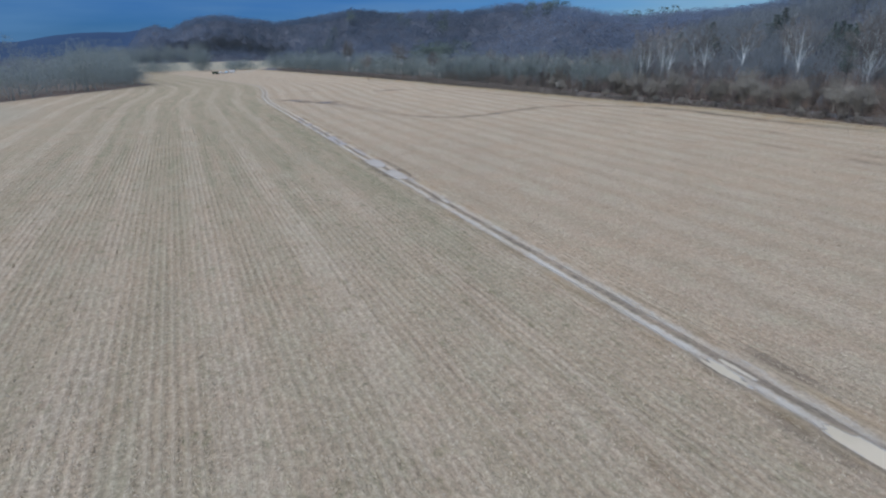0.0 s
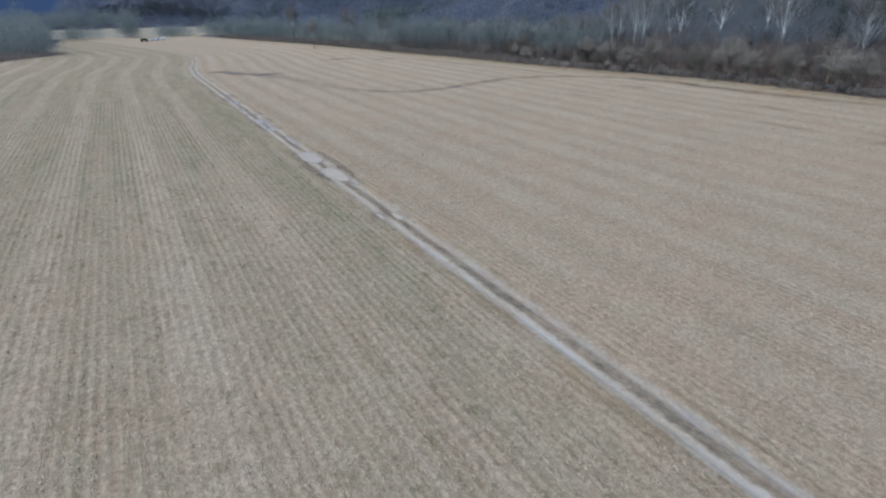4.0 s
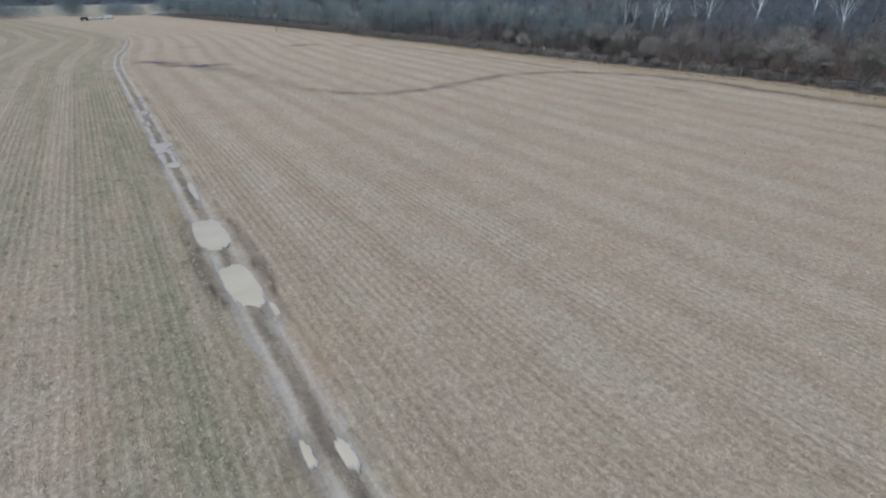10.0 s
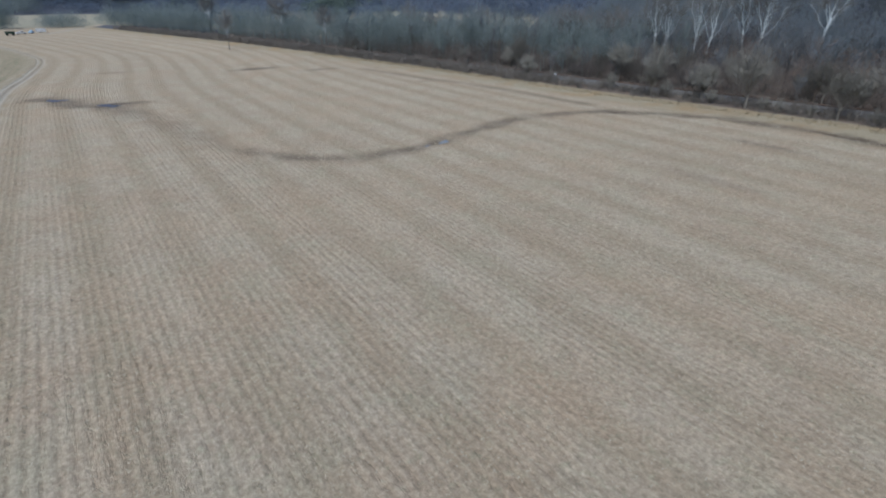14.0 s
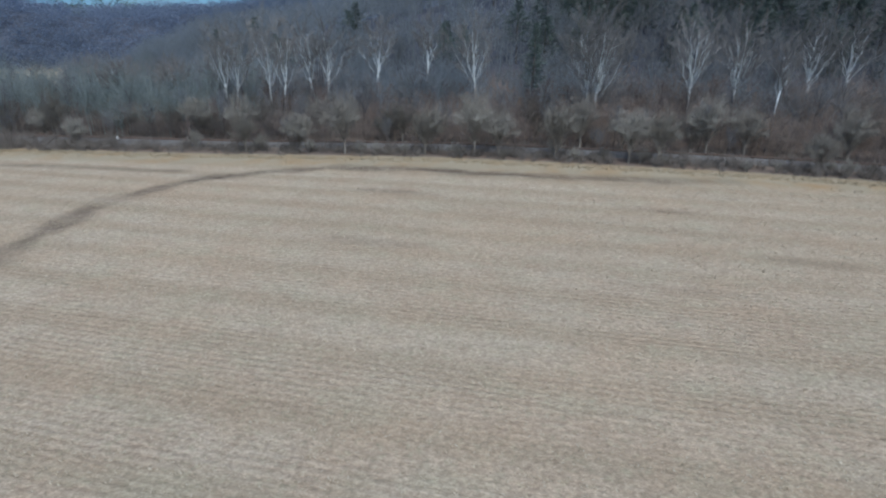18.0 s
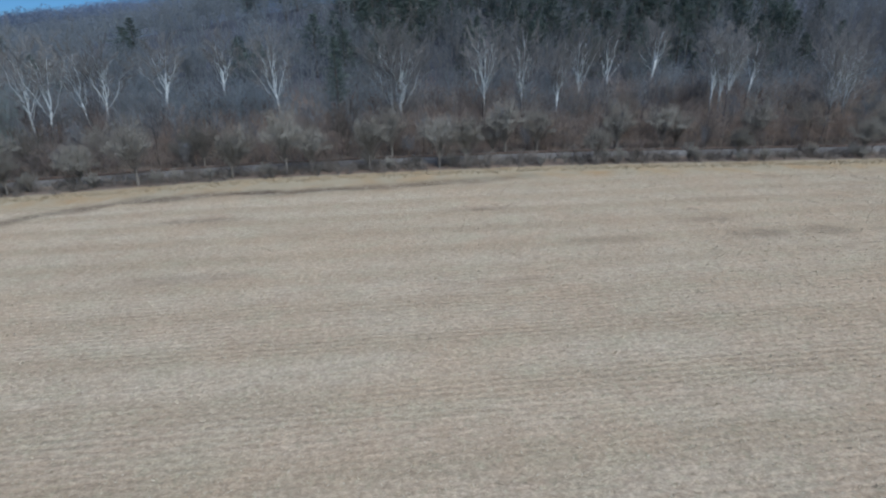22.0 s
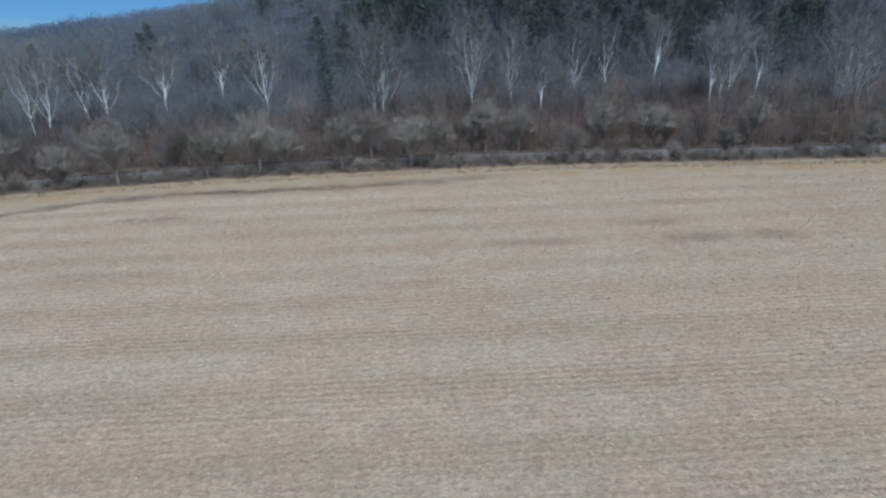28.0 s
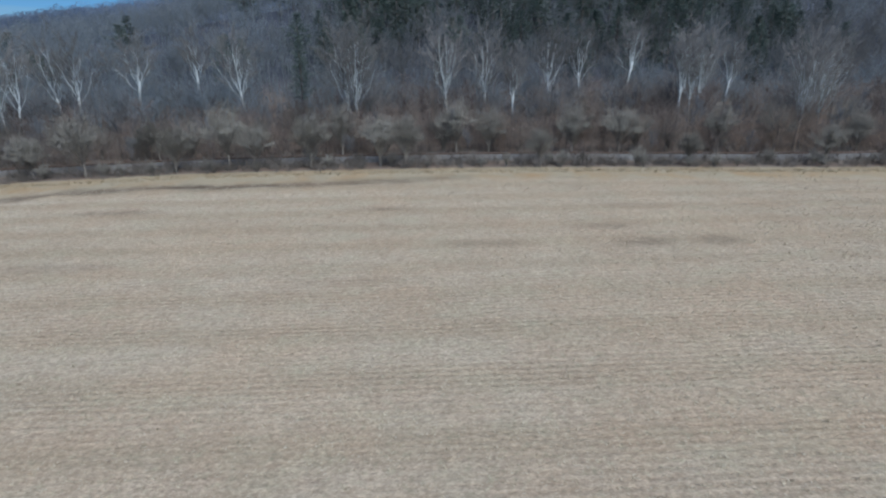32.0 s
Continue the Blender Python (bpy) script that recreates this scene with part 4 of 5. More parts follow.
def grow_trees():
    """Grey trees and bushes between the railway and the slope, and along the field."""
    kinds = []
    for hh, sp, st, lb in ((13, 4.8, 1, 11), (11, 4.6, 1, 10), (14, 5.2, 2, 8), (10, 4.6, 2, 7), (12, 4.4, 1, 10), (15, 5.4, 1, 12)):
        sh = bare_tree(rng, hh, sp, st, lb, 0.42, 15, 1.25, 0.02, 0.1, 0.010, 1.2, 5)
        brown = len(kinds) in (1, 3, 4)
        kinds.append(tree_thing("bare_tree", sh, M_BARK, M_TWIG_BROWN if brown else M_TWIG, "slender leafless brown tree beside the railway" if brown else "slender leafless grey tree beside the railway", "tree", "bare trees by the railway"))
    bushes = []
    for hh, sp in ((12.5, 5.0), (10.5, 4.8), (13.5, 5.4), (8.5, 4.4)):
        sh = shrub_shapes(rng, hh, sp, 56, 76, 0.017, 1.05, 0.3, 0.12)
        bushes.append(tree_thing("bush", sh, M_STEM, M_SHRUB, "rounded leafless bush of dense tan-grey twigs", "bush", "bushes by the railway"))
    used = set()

    def put(kind, x, y, s):
        m = pose(x, y, h(x, y) - 0.15, 0, 0, rng.uniform(0, 360))
        ob = copy_thing(kind, m) if kind.name in used else kind
        used.add(kind.name)
        ob.matrix_basis = m
        ob.scale = (s * rng.uniform(0.9, 1.15), s * rng.uniform(0.9, 1.15), s)
    for k in range(230):
        y = -60 + 400 * k / 230 + rng.uniform(-1.5, 1.5)
        back = k % 2
        d = rng.uniform(30, 50) if back else rng.uniform(16, 30)
        pick = rng.choice((1, 3, 4)) if rng.random() < (0.65 if y < 165 else 0.22) else rng.choice((0, 2, 5))
        put(kinds[pick], float(edge(y)) + d, y, rng.uniform(0.85, 1.2) if back else rng.uniform(0.55, 0.9))
    for k in range(30):
        y = -55 + 330 * k / 30 + rng.uniform(-2.2, 2.2)
        d = rng.choice((16, 17, 19, 22, 25)) + rng.uniform(-1, 1)
        put(bushes[k % 4], float(edge(y)) + d, y, rng.uniform(0.6, 1.05))
    heads = []
    for hh, sp in ((11, 4.2), (9.5, 3.6), (12, 4.0)):
        sh = shrub_shapes(rng, hh, sp, 60, 84, 0.017, 1.05, 0.25, 0.26)
        heads.append(tree_thing("round_tree", sh, M_STEM, M_SHRUB, "small round-headed leafless tree on the railway bank", "tree", "round trees by the railway"))
    for k, (y, d, size) in enumerate(ROUND_TREES):
        put(heads[k % 3], float(edge(y)) + d, y, size)
    for k in range(72):                                  # on the near bank
        y = -40 + 300 * k / 72 + rng.uniform(-4, 4)
        if y > 195 and k % 3:
            continue
        put(bushes[k % 4] if k % 3 else kinds[(k // 3) % 5], float(edge(y)) + rng.uniform(-0.5, 4.2), y, rng.uniform(0.18, 0.42) if k % 3 else rng.uniform(0.45, 0.65))


grow_trees()


def grow_pines():
    kinds = [tree_thing("pine_tree", pine_shapes(rng, 17, 4.6, b), M_BARK, M_PINE, "dark green pine among bare trees on the slope", "tree", "pines on the slope") for b in (0.2, 0.35, 0.1)]
    spots = []
    crest = tuple((x, y, 12 if x == 276 else 9, 12, 16) for x in (260, 276, 296) for y in range(-40, 135, 22)) + ((300, 152, 4, 10, 10),)
    slope = ((262, 216, 3, 14, 10), (272, 195, 2, 8, 6), (275, 250, 3, 10, 10), (249, 152, 3, 6, 9), (246, 112, 3, 5, 6))
    for x, y, n, sx, sy in slope + crest:
        spots += [(x + rng.gauss(0, sx * 0.6), y + rng.gauss(0, sy * 0.6), rng.uniform(0.75, 1.2)) for _ in range(n)]
    for k, (x, y, s) in enumerate(spots):
        m = pose(x, y, h(x, y) - 0.2, 0, 0, rng.uniform(0, 360))
        ob = copy_thing(kinds[k % 3], m) if k >= 3 else kinds[k]
        ob.matrix_basis = m
        ob.scale = (s * rng.uniform(0.9, 1.3), s * rng.uniform(0.9, 1.3), s)
    tall = tree_thing("pine_tree", pine_shapes(rng, 27, 3.0, 0.42), M_BARK, M_PINE, "tall narrow dark pine among the sycamores", "tree", "pines on the slope")
    tall.matrix_basis = pose(209, 123.4, h(209, 123.4) - 0.2)


grow_pines()


def crowned_tree(r, hh, sp, limbs, twigs, w, crown=0.42):
    """A light mould for the woods on the slope: a bare trunk and rising limbs under a domed head of twigs."""
    s = Shape()
    top = Vector((r.gauss(0, 0.5), r.gauss(0, 0.5), hh * 0.6))
    s.spike((0, 0, -0.5), top + Vector((0, 0, hh * 0.3)), 0.011 * hh)
    for k in range(limbs):
        a, q = k * 2.4 + r.uniform(-0.4, 0.4), math.sqrt((k + 0.4) / limbs)
        start = Vector((0, 0, hh * (crown + 0.2 * (1 - q))))
        tip = Vector((sp * q * math.cos(a), sp * q * math.sin(a), hh * (1.0 - (1 - crown) * 0.55 * q * q) * r.uniform(0.93, 1.03)))
        s.spike(start, tip, 0.075)
        for m in range(3):
            c = start.lerp(tip, 0.4 + 0.2 * m)
            d = ((tip - start).normalized() + Vector((r.gauss(0, 0.6), r.gauss(0, 0.6), r.gauss(0.1, 0.25)))).normalized()
            e = c + d * hh * r.uniform(0.1, 0.17)
            s.spike(c, e, 0.045)
            for _ in range(twigs):
                p = c.lerp(e, r.uniform(0.2, 1.0))
                v = (d + Vector((r.gauss(0, 0.6), r.gauss(0, 0.6), r.gauss(0.2, 0.45)))).normalized()
                side = v.cross(Vector((r.gauss(0, 1), r.gauss(0, 1), r.gauss(0, 0.7)))).normalized()
                s.sliver(p, p + v * r.uniform(0.7, 1.8), side * w)
    return s.triangles()


def slim_tree(r, hh, sp, twigs, w, low=0.3):
    """A light mould for the joined woods."""
    s = Shape()
    s.spike((0, 0, -0.5), (r.gauss(0, 0.6), r.gauss(0, 0.6), hh), 0.009 * hh)
    for k in range(7):
        z = hh * (0.3 + 0.6 * k / 7)
        a = k * 2.4 + r.uniform(-0.4, 0.4)
        ln = sp * (1.2 - 0.6 * k / 7)
        s.spike((0, 0, z), (ln * math.cos(a), ln * math.sin(a), z + ln * r.uniform(0.7, 1.5)), 0.05)
    for _ in range(twigs):
        f = low + (1.02 - low) * math.sqrt(r.random())
        q = sp * math.sqrt(r.random()) * (1.25 - 0.75 * max(0, (f - 0.5) * 2) ** 2)
        a = r.uniform(0, 6.28)
        c = Vector((q * math.cos(a), q * math.sin(a), hh * f))
        d = Vector((0.7 * math.cos(a) + r.gauss(0, 0.7), 0.7 * math.sin(a) + r.gauss(0, 0.7), r.gauss(0.35, 0.6))).normalized()
        s.sliver(c, c + d * r.uniform(0.6, 1.7), d.orthogonal().normalized() * w)
    return s.triangles()


def round_crown(r, hh, sp, slivers, w, low=0.25, rise=1.0):
    """A light round-headed mould for far woods."""
    s = Shape()
    for _ in range(slivers):
        a, f = r.uniform(0, 6.28), r.random() ** 0.7
        q = sp * math.sqrt(r.random()) * math.sqrt(max(0.05, 1 - (2 * f - 0.9) ** 2 * 0.7))
        c = Vector((q * math.cos(a), q * math.sin(a), hh * (low + (0.95 - low) * f)))
        d = Vector((0.5 * math.cos(a) + r.gauss(0, 0.6), 0.5 * math.sin(a) + r.gauss(0, 0.6), r.gauss(0.5, 0.5) * rise)).normalized()
        side = d.cross(Vector((r.gauss(0, 1), r.gauss(0, 1), r.gauss(0, 1) + 2.5 * (1 - rise)))).normalized()
        s.sliver(c, c + d * r.uniform(0.09, 0.18) * hh, side * w)
    return s.triangles()


def grow_woods():
    g = np.random.default_rng(3)
    near = [crowned_tree(rng, hh, sp, 10, 9, 0.034, cr) for hh, sp, cr in ((15, 4.2, 0.42), (17, 4.6, 0.45), (13, 4.4, 0.36), (18, 5.0, 0.5), (16, 3.8, 0.4))]
    n = 2300
    x, y = g.uniform(204, 300, n), g.uniform(-120, 380, n)
    keep = (x > foot(y) - 10) & (x < foot(y) + 55)
    x, y = x[keep], y[keep]
    k = len(x)
    # rising y makes trees paler and bluer: haze painted into the tone
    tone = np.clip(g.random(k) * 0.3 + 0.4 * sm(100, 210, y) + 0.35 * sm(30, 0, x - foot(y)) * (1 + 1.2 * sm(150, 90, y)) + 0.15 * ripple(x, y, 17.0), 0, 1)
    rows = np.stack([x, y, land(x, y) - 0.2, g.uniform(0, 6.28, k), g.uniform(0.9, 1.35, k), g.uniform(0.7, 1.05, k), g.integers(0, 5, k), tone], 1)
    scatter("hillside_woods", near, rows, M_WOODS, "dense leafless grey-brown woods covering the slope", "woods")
    upper = [crowned_tree(rng, hh, sp, 8, 5, 0.06, 0.32) for hh, sp in ((14, 4.2), (16, 4.6), (12, 4.0), (17, 4.8), (15, 4.4))]
    upper += [round_crown(rng, hh, sp, 60, 0.11, 0.1, 0.5) for hh, sp in ((14, 4.2), (16, 4.6))]
    n = 7800
    x, y = g.uniform(255, 560, n), g.uniform(-200, 560, n)
    keep = (np.hypot(x, y) < hill_start(np.degrees(np.arctan2(x, y))) + 30) & (x > foot(y) + 40) & (x < foot(y) + 300) & ((x < foot(y) + 140) | (g.random(n) < 0.2))
    x, y = x[keep], y[keep]
    k = len(x)
    # the same painted haze along the crest
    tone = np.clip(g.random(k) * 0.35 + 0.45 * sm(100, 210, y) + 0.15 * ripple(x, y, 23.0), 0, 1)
    pick = np.where(x < foot(y) + 120, g.integers(0, 5, k), g.integers(5, 7, k))
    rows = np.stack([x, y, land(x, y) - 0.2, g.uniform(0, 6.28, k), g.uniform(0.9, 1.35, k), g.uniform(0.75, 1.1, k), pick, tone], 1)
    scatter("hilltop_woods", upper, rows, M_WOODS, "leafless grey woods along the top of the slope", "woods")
    # saplings and russet undergrowth at the foot of the slope
    low = [slim_tree(rng, hh, sp, 85, 0.024, 0.12) for hh, sp in ((5.5, 1.7), (7.5, 2.0), (4.5, 1.6))]
    n = 3000
    y = g.uniform(-90, 340, n)
    x = edge(y) + np.where(np.arange(n) < 1300, g.uniform(20, 75, n), 15.5 + g.exponential(10, n))
    rows = np.stack([x, y, land(x, y) - 0.1, g.uniform(0, 6.28, n), g.uniform(0.8, 1.5, n), g.uniform(0.5, 1.25, n) * np.where(y < 190, 1.2, 0.9), g.integers(0, 3, n), np.clip(g.random(n) + np.where(y < 165, 0.15, -0.35), 0, 1)], 1)
    scatter("undergrowth", low, rows, M_UNDER, "russet-brown saplings and undergrowth under the trees", "undergrowth")
    moulds = [slim_tree(rng, hh, sp, 185, 0.055, 0.04) for hh, sp in ((15, 3.4), (17, 3.8), (13, 3.4), (19, 4.0), (11, 3.6))]
    # valley trees behind the railway, thin enough to see the pale field through them
    n = 1000
    y = g.uniform(300, 620, n)
    x = edge(y) + 16 + g.exponential(16, n)
    rows = [np.stack([x, y, land(x, y) - 0.2, g.uniform(0, 6.28, n), g.uniform(0.8, 1.3, n), g.uniform(0.55, 0.95, n), g.integers(0, 5, n), g.random(n) * 0.7], 1)]
    n = 170
    y = g.uniform(255, 345, n)
    x = edge(y) + 18 + g.uniform(0, 62, n)
    rows.append(np.stack([x, y, land(x, y) - 0.2, g.uniform(0, 6.28, n), g.uniform(0.9, 1.4, n), g.uniform(0.5, 0.85, n), g.integers(0, 5, n), g.random(n) * 0.8], 1))
    # a screen of taller grey trees where the valley opens
    n = 250
    y = g.uniform(203, 345, n)
    x = edge(y) + 18 + g.exponential(22, n)
    rows.append(np.stack([x, y, land(x, y) - 0.2, g.uniform(0, 6.28, n), g.uniform(0.9, 1.25, n), g.uniform(0.75, 1.2, n), g.integers(8, 11, n), g.random(n) * 0.75], 1))
    moulds += [round_crown(rng, hh, sp, 200, 0.055, 0.0) for hh, sp in ((11, 4.2), (13, 4.6), (9, 4.4))]
    moulds += [crowned_tree(rng, hh, sp, 12, 10, 0.03, cr) for hh, sp, cr in ((15, 4.4, 0.28), (17, 5.0, 0.34), (13, 4.4, 0.2))]
    # trees along the field's left side
    n = 620
    y = g.uniform(235, 640, n)
    x = np.interp(y, [225, 303, 365, 401, 430, 640], [-125, -73, -35, -15, -28, -40]) - g.exponential(22, n)
    rows.append(np.stack([x, y, land(x, y) - 0.2, g.uniform(0, 6.28, n), g.uniform(1.1, 1.6, n), g.uniform(0.85, 1.5, n), np.where(g.random(n) < 0.7, g.integers(5, 8, n), g.integers(0, 5, n)), 0.25 + g.random(n) * 0.6], 1))
    # taller trees beyond the pale field
    n = 240
    az, r = np.radians(g.uniform(-8, 3, n)), g.uniform(880, 960, n)
    x, y = r * np.sin(az), r * np.cos(az)
    rows.append(np.stack([x, y, land(x, y) - 0.2, g.uniform(0, 6.28, n), g.uniform(1.4, 2.0, n), g.uniform(1.1, 1.9, n), g.integers(5, 8, n), g.random(n)], 1))
    # clumps at the far end of the field
    n = 240
    x = np.concatenate([g.normal(24, 4.5, 40), g.normal(58, 7, 60), g.normal(108, 14, 90), g.normal(-14, 7, 50)])
    y = np.concatenate([g.normal(600, 8, 40), g.normal(610, 10, 60), g.normal(640, 20, 90), g.normal(585, 12, 50)])
    rows.append(np.stack([x, y, land(x, y) - 0.2, g.uniform(0, 6.28, n), g.uniform(0.9, 1.3, n), np.where(np.arange(n) < 40, 1.5, 0.85) * g.uniform(0.6, 1.1, n), g.integers(5, 8, n), g.random(n) * 0.7], 1))
    scatter("valley_woods", moulds, np.concatenate(rows), M_VALLEY, "leafless grey trees in the valley round the field", "woods")
    # distant hills, their woods coloured blue to stand for haze
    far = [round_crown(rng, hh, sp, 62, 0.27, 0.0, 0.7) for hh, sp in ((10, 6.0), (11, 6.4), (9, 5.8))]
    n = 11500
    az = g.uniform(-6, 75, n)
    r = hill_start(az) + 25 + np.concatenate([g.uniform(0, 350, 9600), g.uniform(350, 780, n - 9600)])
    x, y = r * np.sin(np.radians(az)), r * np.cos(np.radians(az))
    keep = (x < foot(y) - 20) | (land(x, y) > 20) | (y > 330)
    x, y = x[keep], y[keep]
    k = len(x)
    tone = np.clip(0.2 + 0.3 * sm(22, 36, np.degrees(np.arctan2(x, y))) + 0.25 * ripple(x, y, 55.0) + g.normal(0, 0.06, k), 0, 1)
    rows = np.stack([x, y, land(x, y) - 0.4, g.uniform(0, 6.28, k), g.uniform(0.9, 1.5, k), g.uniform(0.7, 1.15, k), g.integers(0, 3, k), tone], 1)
    scatter("far_hill_woods", far, rows, M_HAZYWOODS, "bare woods on distant hills, coloured blue-grey for haze", "woods")
    dark = [round_crown(rng, 15, 5.2, 110, 0.35, 0.02)]

    def groves(name, clumps, material, label):
        spots = [(x, y) for cx, cy, q, sd in clumps for x, y in zip(g.normal(cx, sd, q), g.normal(cy, sd, q))]
        rows = [(x, y, h(x, y) - 0.3, rng.uniform(0, 6), rng.uniform(0.9, 1.5), rng.uniform(0.7, 1.15), 0, rng.random()) for x, y in spots]
        scatter(name, dark, rows, material, label, "woods")
    groves("far_pines", ((292, 630, 30, 15), (268, 622, 16, 9), (415, 590, 16, 20), (478, 512, 9, 18), (190, 800, 10, 26), (330, 760, 10, 26)), M_PINE, "dark green pine groves on distant hills")
    groves("dark_grove", ((25, 985, 30, 20), (60, 975, 34, 20), (95, 985, 30, 20), (128, 960, 14, 12), (150, 930, 12, 10)), M_GROVE, "dark thicket of woods on a distant knoll")


grow_woods()


# ---- railway ----
def sweep(name, profile, material, y0, y1, step, offset):
    """A strip along the railway: profile of (across, up) points."""
    s = Shape()
    ys = np.arange(y0, y1, step)
    n = len(profile)
    for y in ys:
        x = float(edge(y)) + offset
        for a, b in profile:
            s.v.append(Vector((x + a, y, h(x, y) + b)))
    for k in range(len(ys) - 1):
        for j in range(n - 1):
            q = k * n + j
            s.f.append((q, q + 1, q + n + 1, q + n))
    return s.mesh(name, material)


def railway():
    bed = tagged(new("railway", sweep("railway", [(-4.6, -1.0), (-4.2, -0.8), (-2.4, 0.1), (-1.7, 0.16), (1.7, 0.16), (2.4, 0.1), (4.4, -0.8)], M_BALLAST, -160, 560, 4.0, 10.0)),
                 "single railway line on a grey stone ballast bank", "railway", kind="structure")
    for side in (-0.7175, 0.7175):
        prof = [(side - 0.07, 0.16), (side - 0.07, 0.2), (side - 0.015, 0.23), (side - 0.035, 0.33), (side + 0.035, 0.33), (side + 0.015, 0.23), (side + 0.07, 0.2), (side + 0.07, 0.16)]
        r = new("rail", sweep("rail", prof, M_RAIL, -160, 560, 4.0, 10.0))
        r.parent = bed
    s = Shape()
    s.box(-1.3, -0.12, 0.06, 1.3, 0.12, 0.215)
    me = s.mesh("sleeper", M_SLEEPER)
    for k in range(290):
        y = 10 + 0.62 * k
        ob = new("sleeper", me)
        ob.parent = bed
        x = float(edge(y)) + 10
        ob.matrix_basis = pose(x, y, h(x, y), 0, 0, rng.uniform(-1, 1) + math.degrees(math.atan2(float(edge(y - 1) - edge(y + 1)), 2)))


railway()


def thicket(r, hh, sp):
    """A low tangle of canes and twigs."""
    s = Shape()
    for _ in range(9):
        a, q = r.uniform(0, 6.28), math.sqrt(r.random()) * sp
        tip = Vector((q * math.cos(a), q * math.sin(a), hh * r.uniform(0.6, 1.0)))
        root = Vector((0.3 * tip.x, 0.3 * tip.y, -0.1))
        s.spike(root, tip, 0.025)
        for _ in range(9):
            c = root.lerp(tip, 0.2 + 0.8 * r.random())
            d = Vector((r.gauss(0, 0.7), r.gauss(0, 0.7), r.gauss(0.5, 0.5))).normalized()
            s.sliver(c, c + d * r.uniform(0.35, 1.0), d.orthogonal().normalized() * 0.022)
    return s.triangles()


def brush_and_grass():
    g = np.random.default_rng(5)
    moulds = [thicket(rng, hh, sp) for hh, sp in ((1.8, 1.0), (2.4, 1.2), (1.3, 0.9))]
    n = 3900
    y = g.uniform(-60, 540, n)
    d = np.where(g.random(n) < 0.75, g.normal(2.4, 2.0, n), g.normal(17, 1.6, n))
    x = edge(y) + np.where(d > 9, np.clip(d, 15, 22), np.clip(d, -0.6, 6.6) + g.normal(0, 0.4, n))
    d[2400:] = g.normal(2.4, 2.4, n - 2400)
    y[2400:] = g.uniform(215, 560, n - 2400)
    x = np.where(np.arange(n) < 2400, x, edge(y) + np.clip(d, -2.2, 8))
    y[:500] = g.uniform(-40, 230, 500)
    x[:500] = edge(y[:500]) + g.uniform(2.5, 6.8, 500)
    thick = (np.arange(n) > 2400) * 0.5 + 0.6 + 0.5 * np.sin(y / 7.0) * np.sin(y / 2.9 + 1)
    keep = g.random(n) < thick + 0.25
    x, y = x[keep], y[keep]
    k = len(x)
    rows = np.stack([x, y, land(x, y) - 0.1, g.uniform(0, 6.28, k), g.uniform(0.8, 1.6, k), g.uniform(0.5, 1.15, k) * np.where(y > 230, 1.5, 1.25), g.integers(0, 3, k), g.random(k)], 1)
    scatter("brush", moulds, rows, M_BRUSH, "low dark tangled brush along the railway bank", "brush")
    tuft = []
    for _ in range(3):
        s = Shape()
        for _ in range(9):
            a = rng.uniform(0, 6.28)
            b = Vector((0.25 * math.cos(a), 0.25 * math.sin(a), rng.uniform(0.25, 0.6)))
            c = Vector((rng.gauss(0, 0.12), rng.gauss(0, 0.12), 0))
            s.sliver(c, c + b, Vector((math.sin(a), -math.cos(a), 0)) * 0.025)
        tuft.append(s.triangles())
    n = 7000
    y = g.uniform(-30, 330, n)
    x = edge(y) + g.normal(-3.0, 1.3, n)
    rows = np.stack([x, y, land(x, y) - 0.03, g.uniform(0, 6.28, n), g.uniform(0.7, 1.4, n), g.uniform(0.4, 1.0, n), g.integers(0, 3, n), g.random(n)], 1)
    scatter("verge_grass", tuft, rows, M_GRASS, "dry straw-coloured grass along the field's edge", "grass")


brush_and_grass()


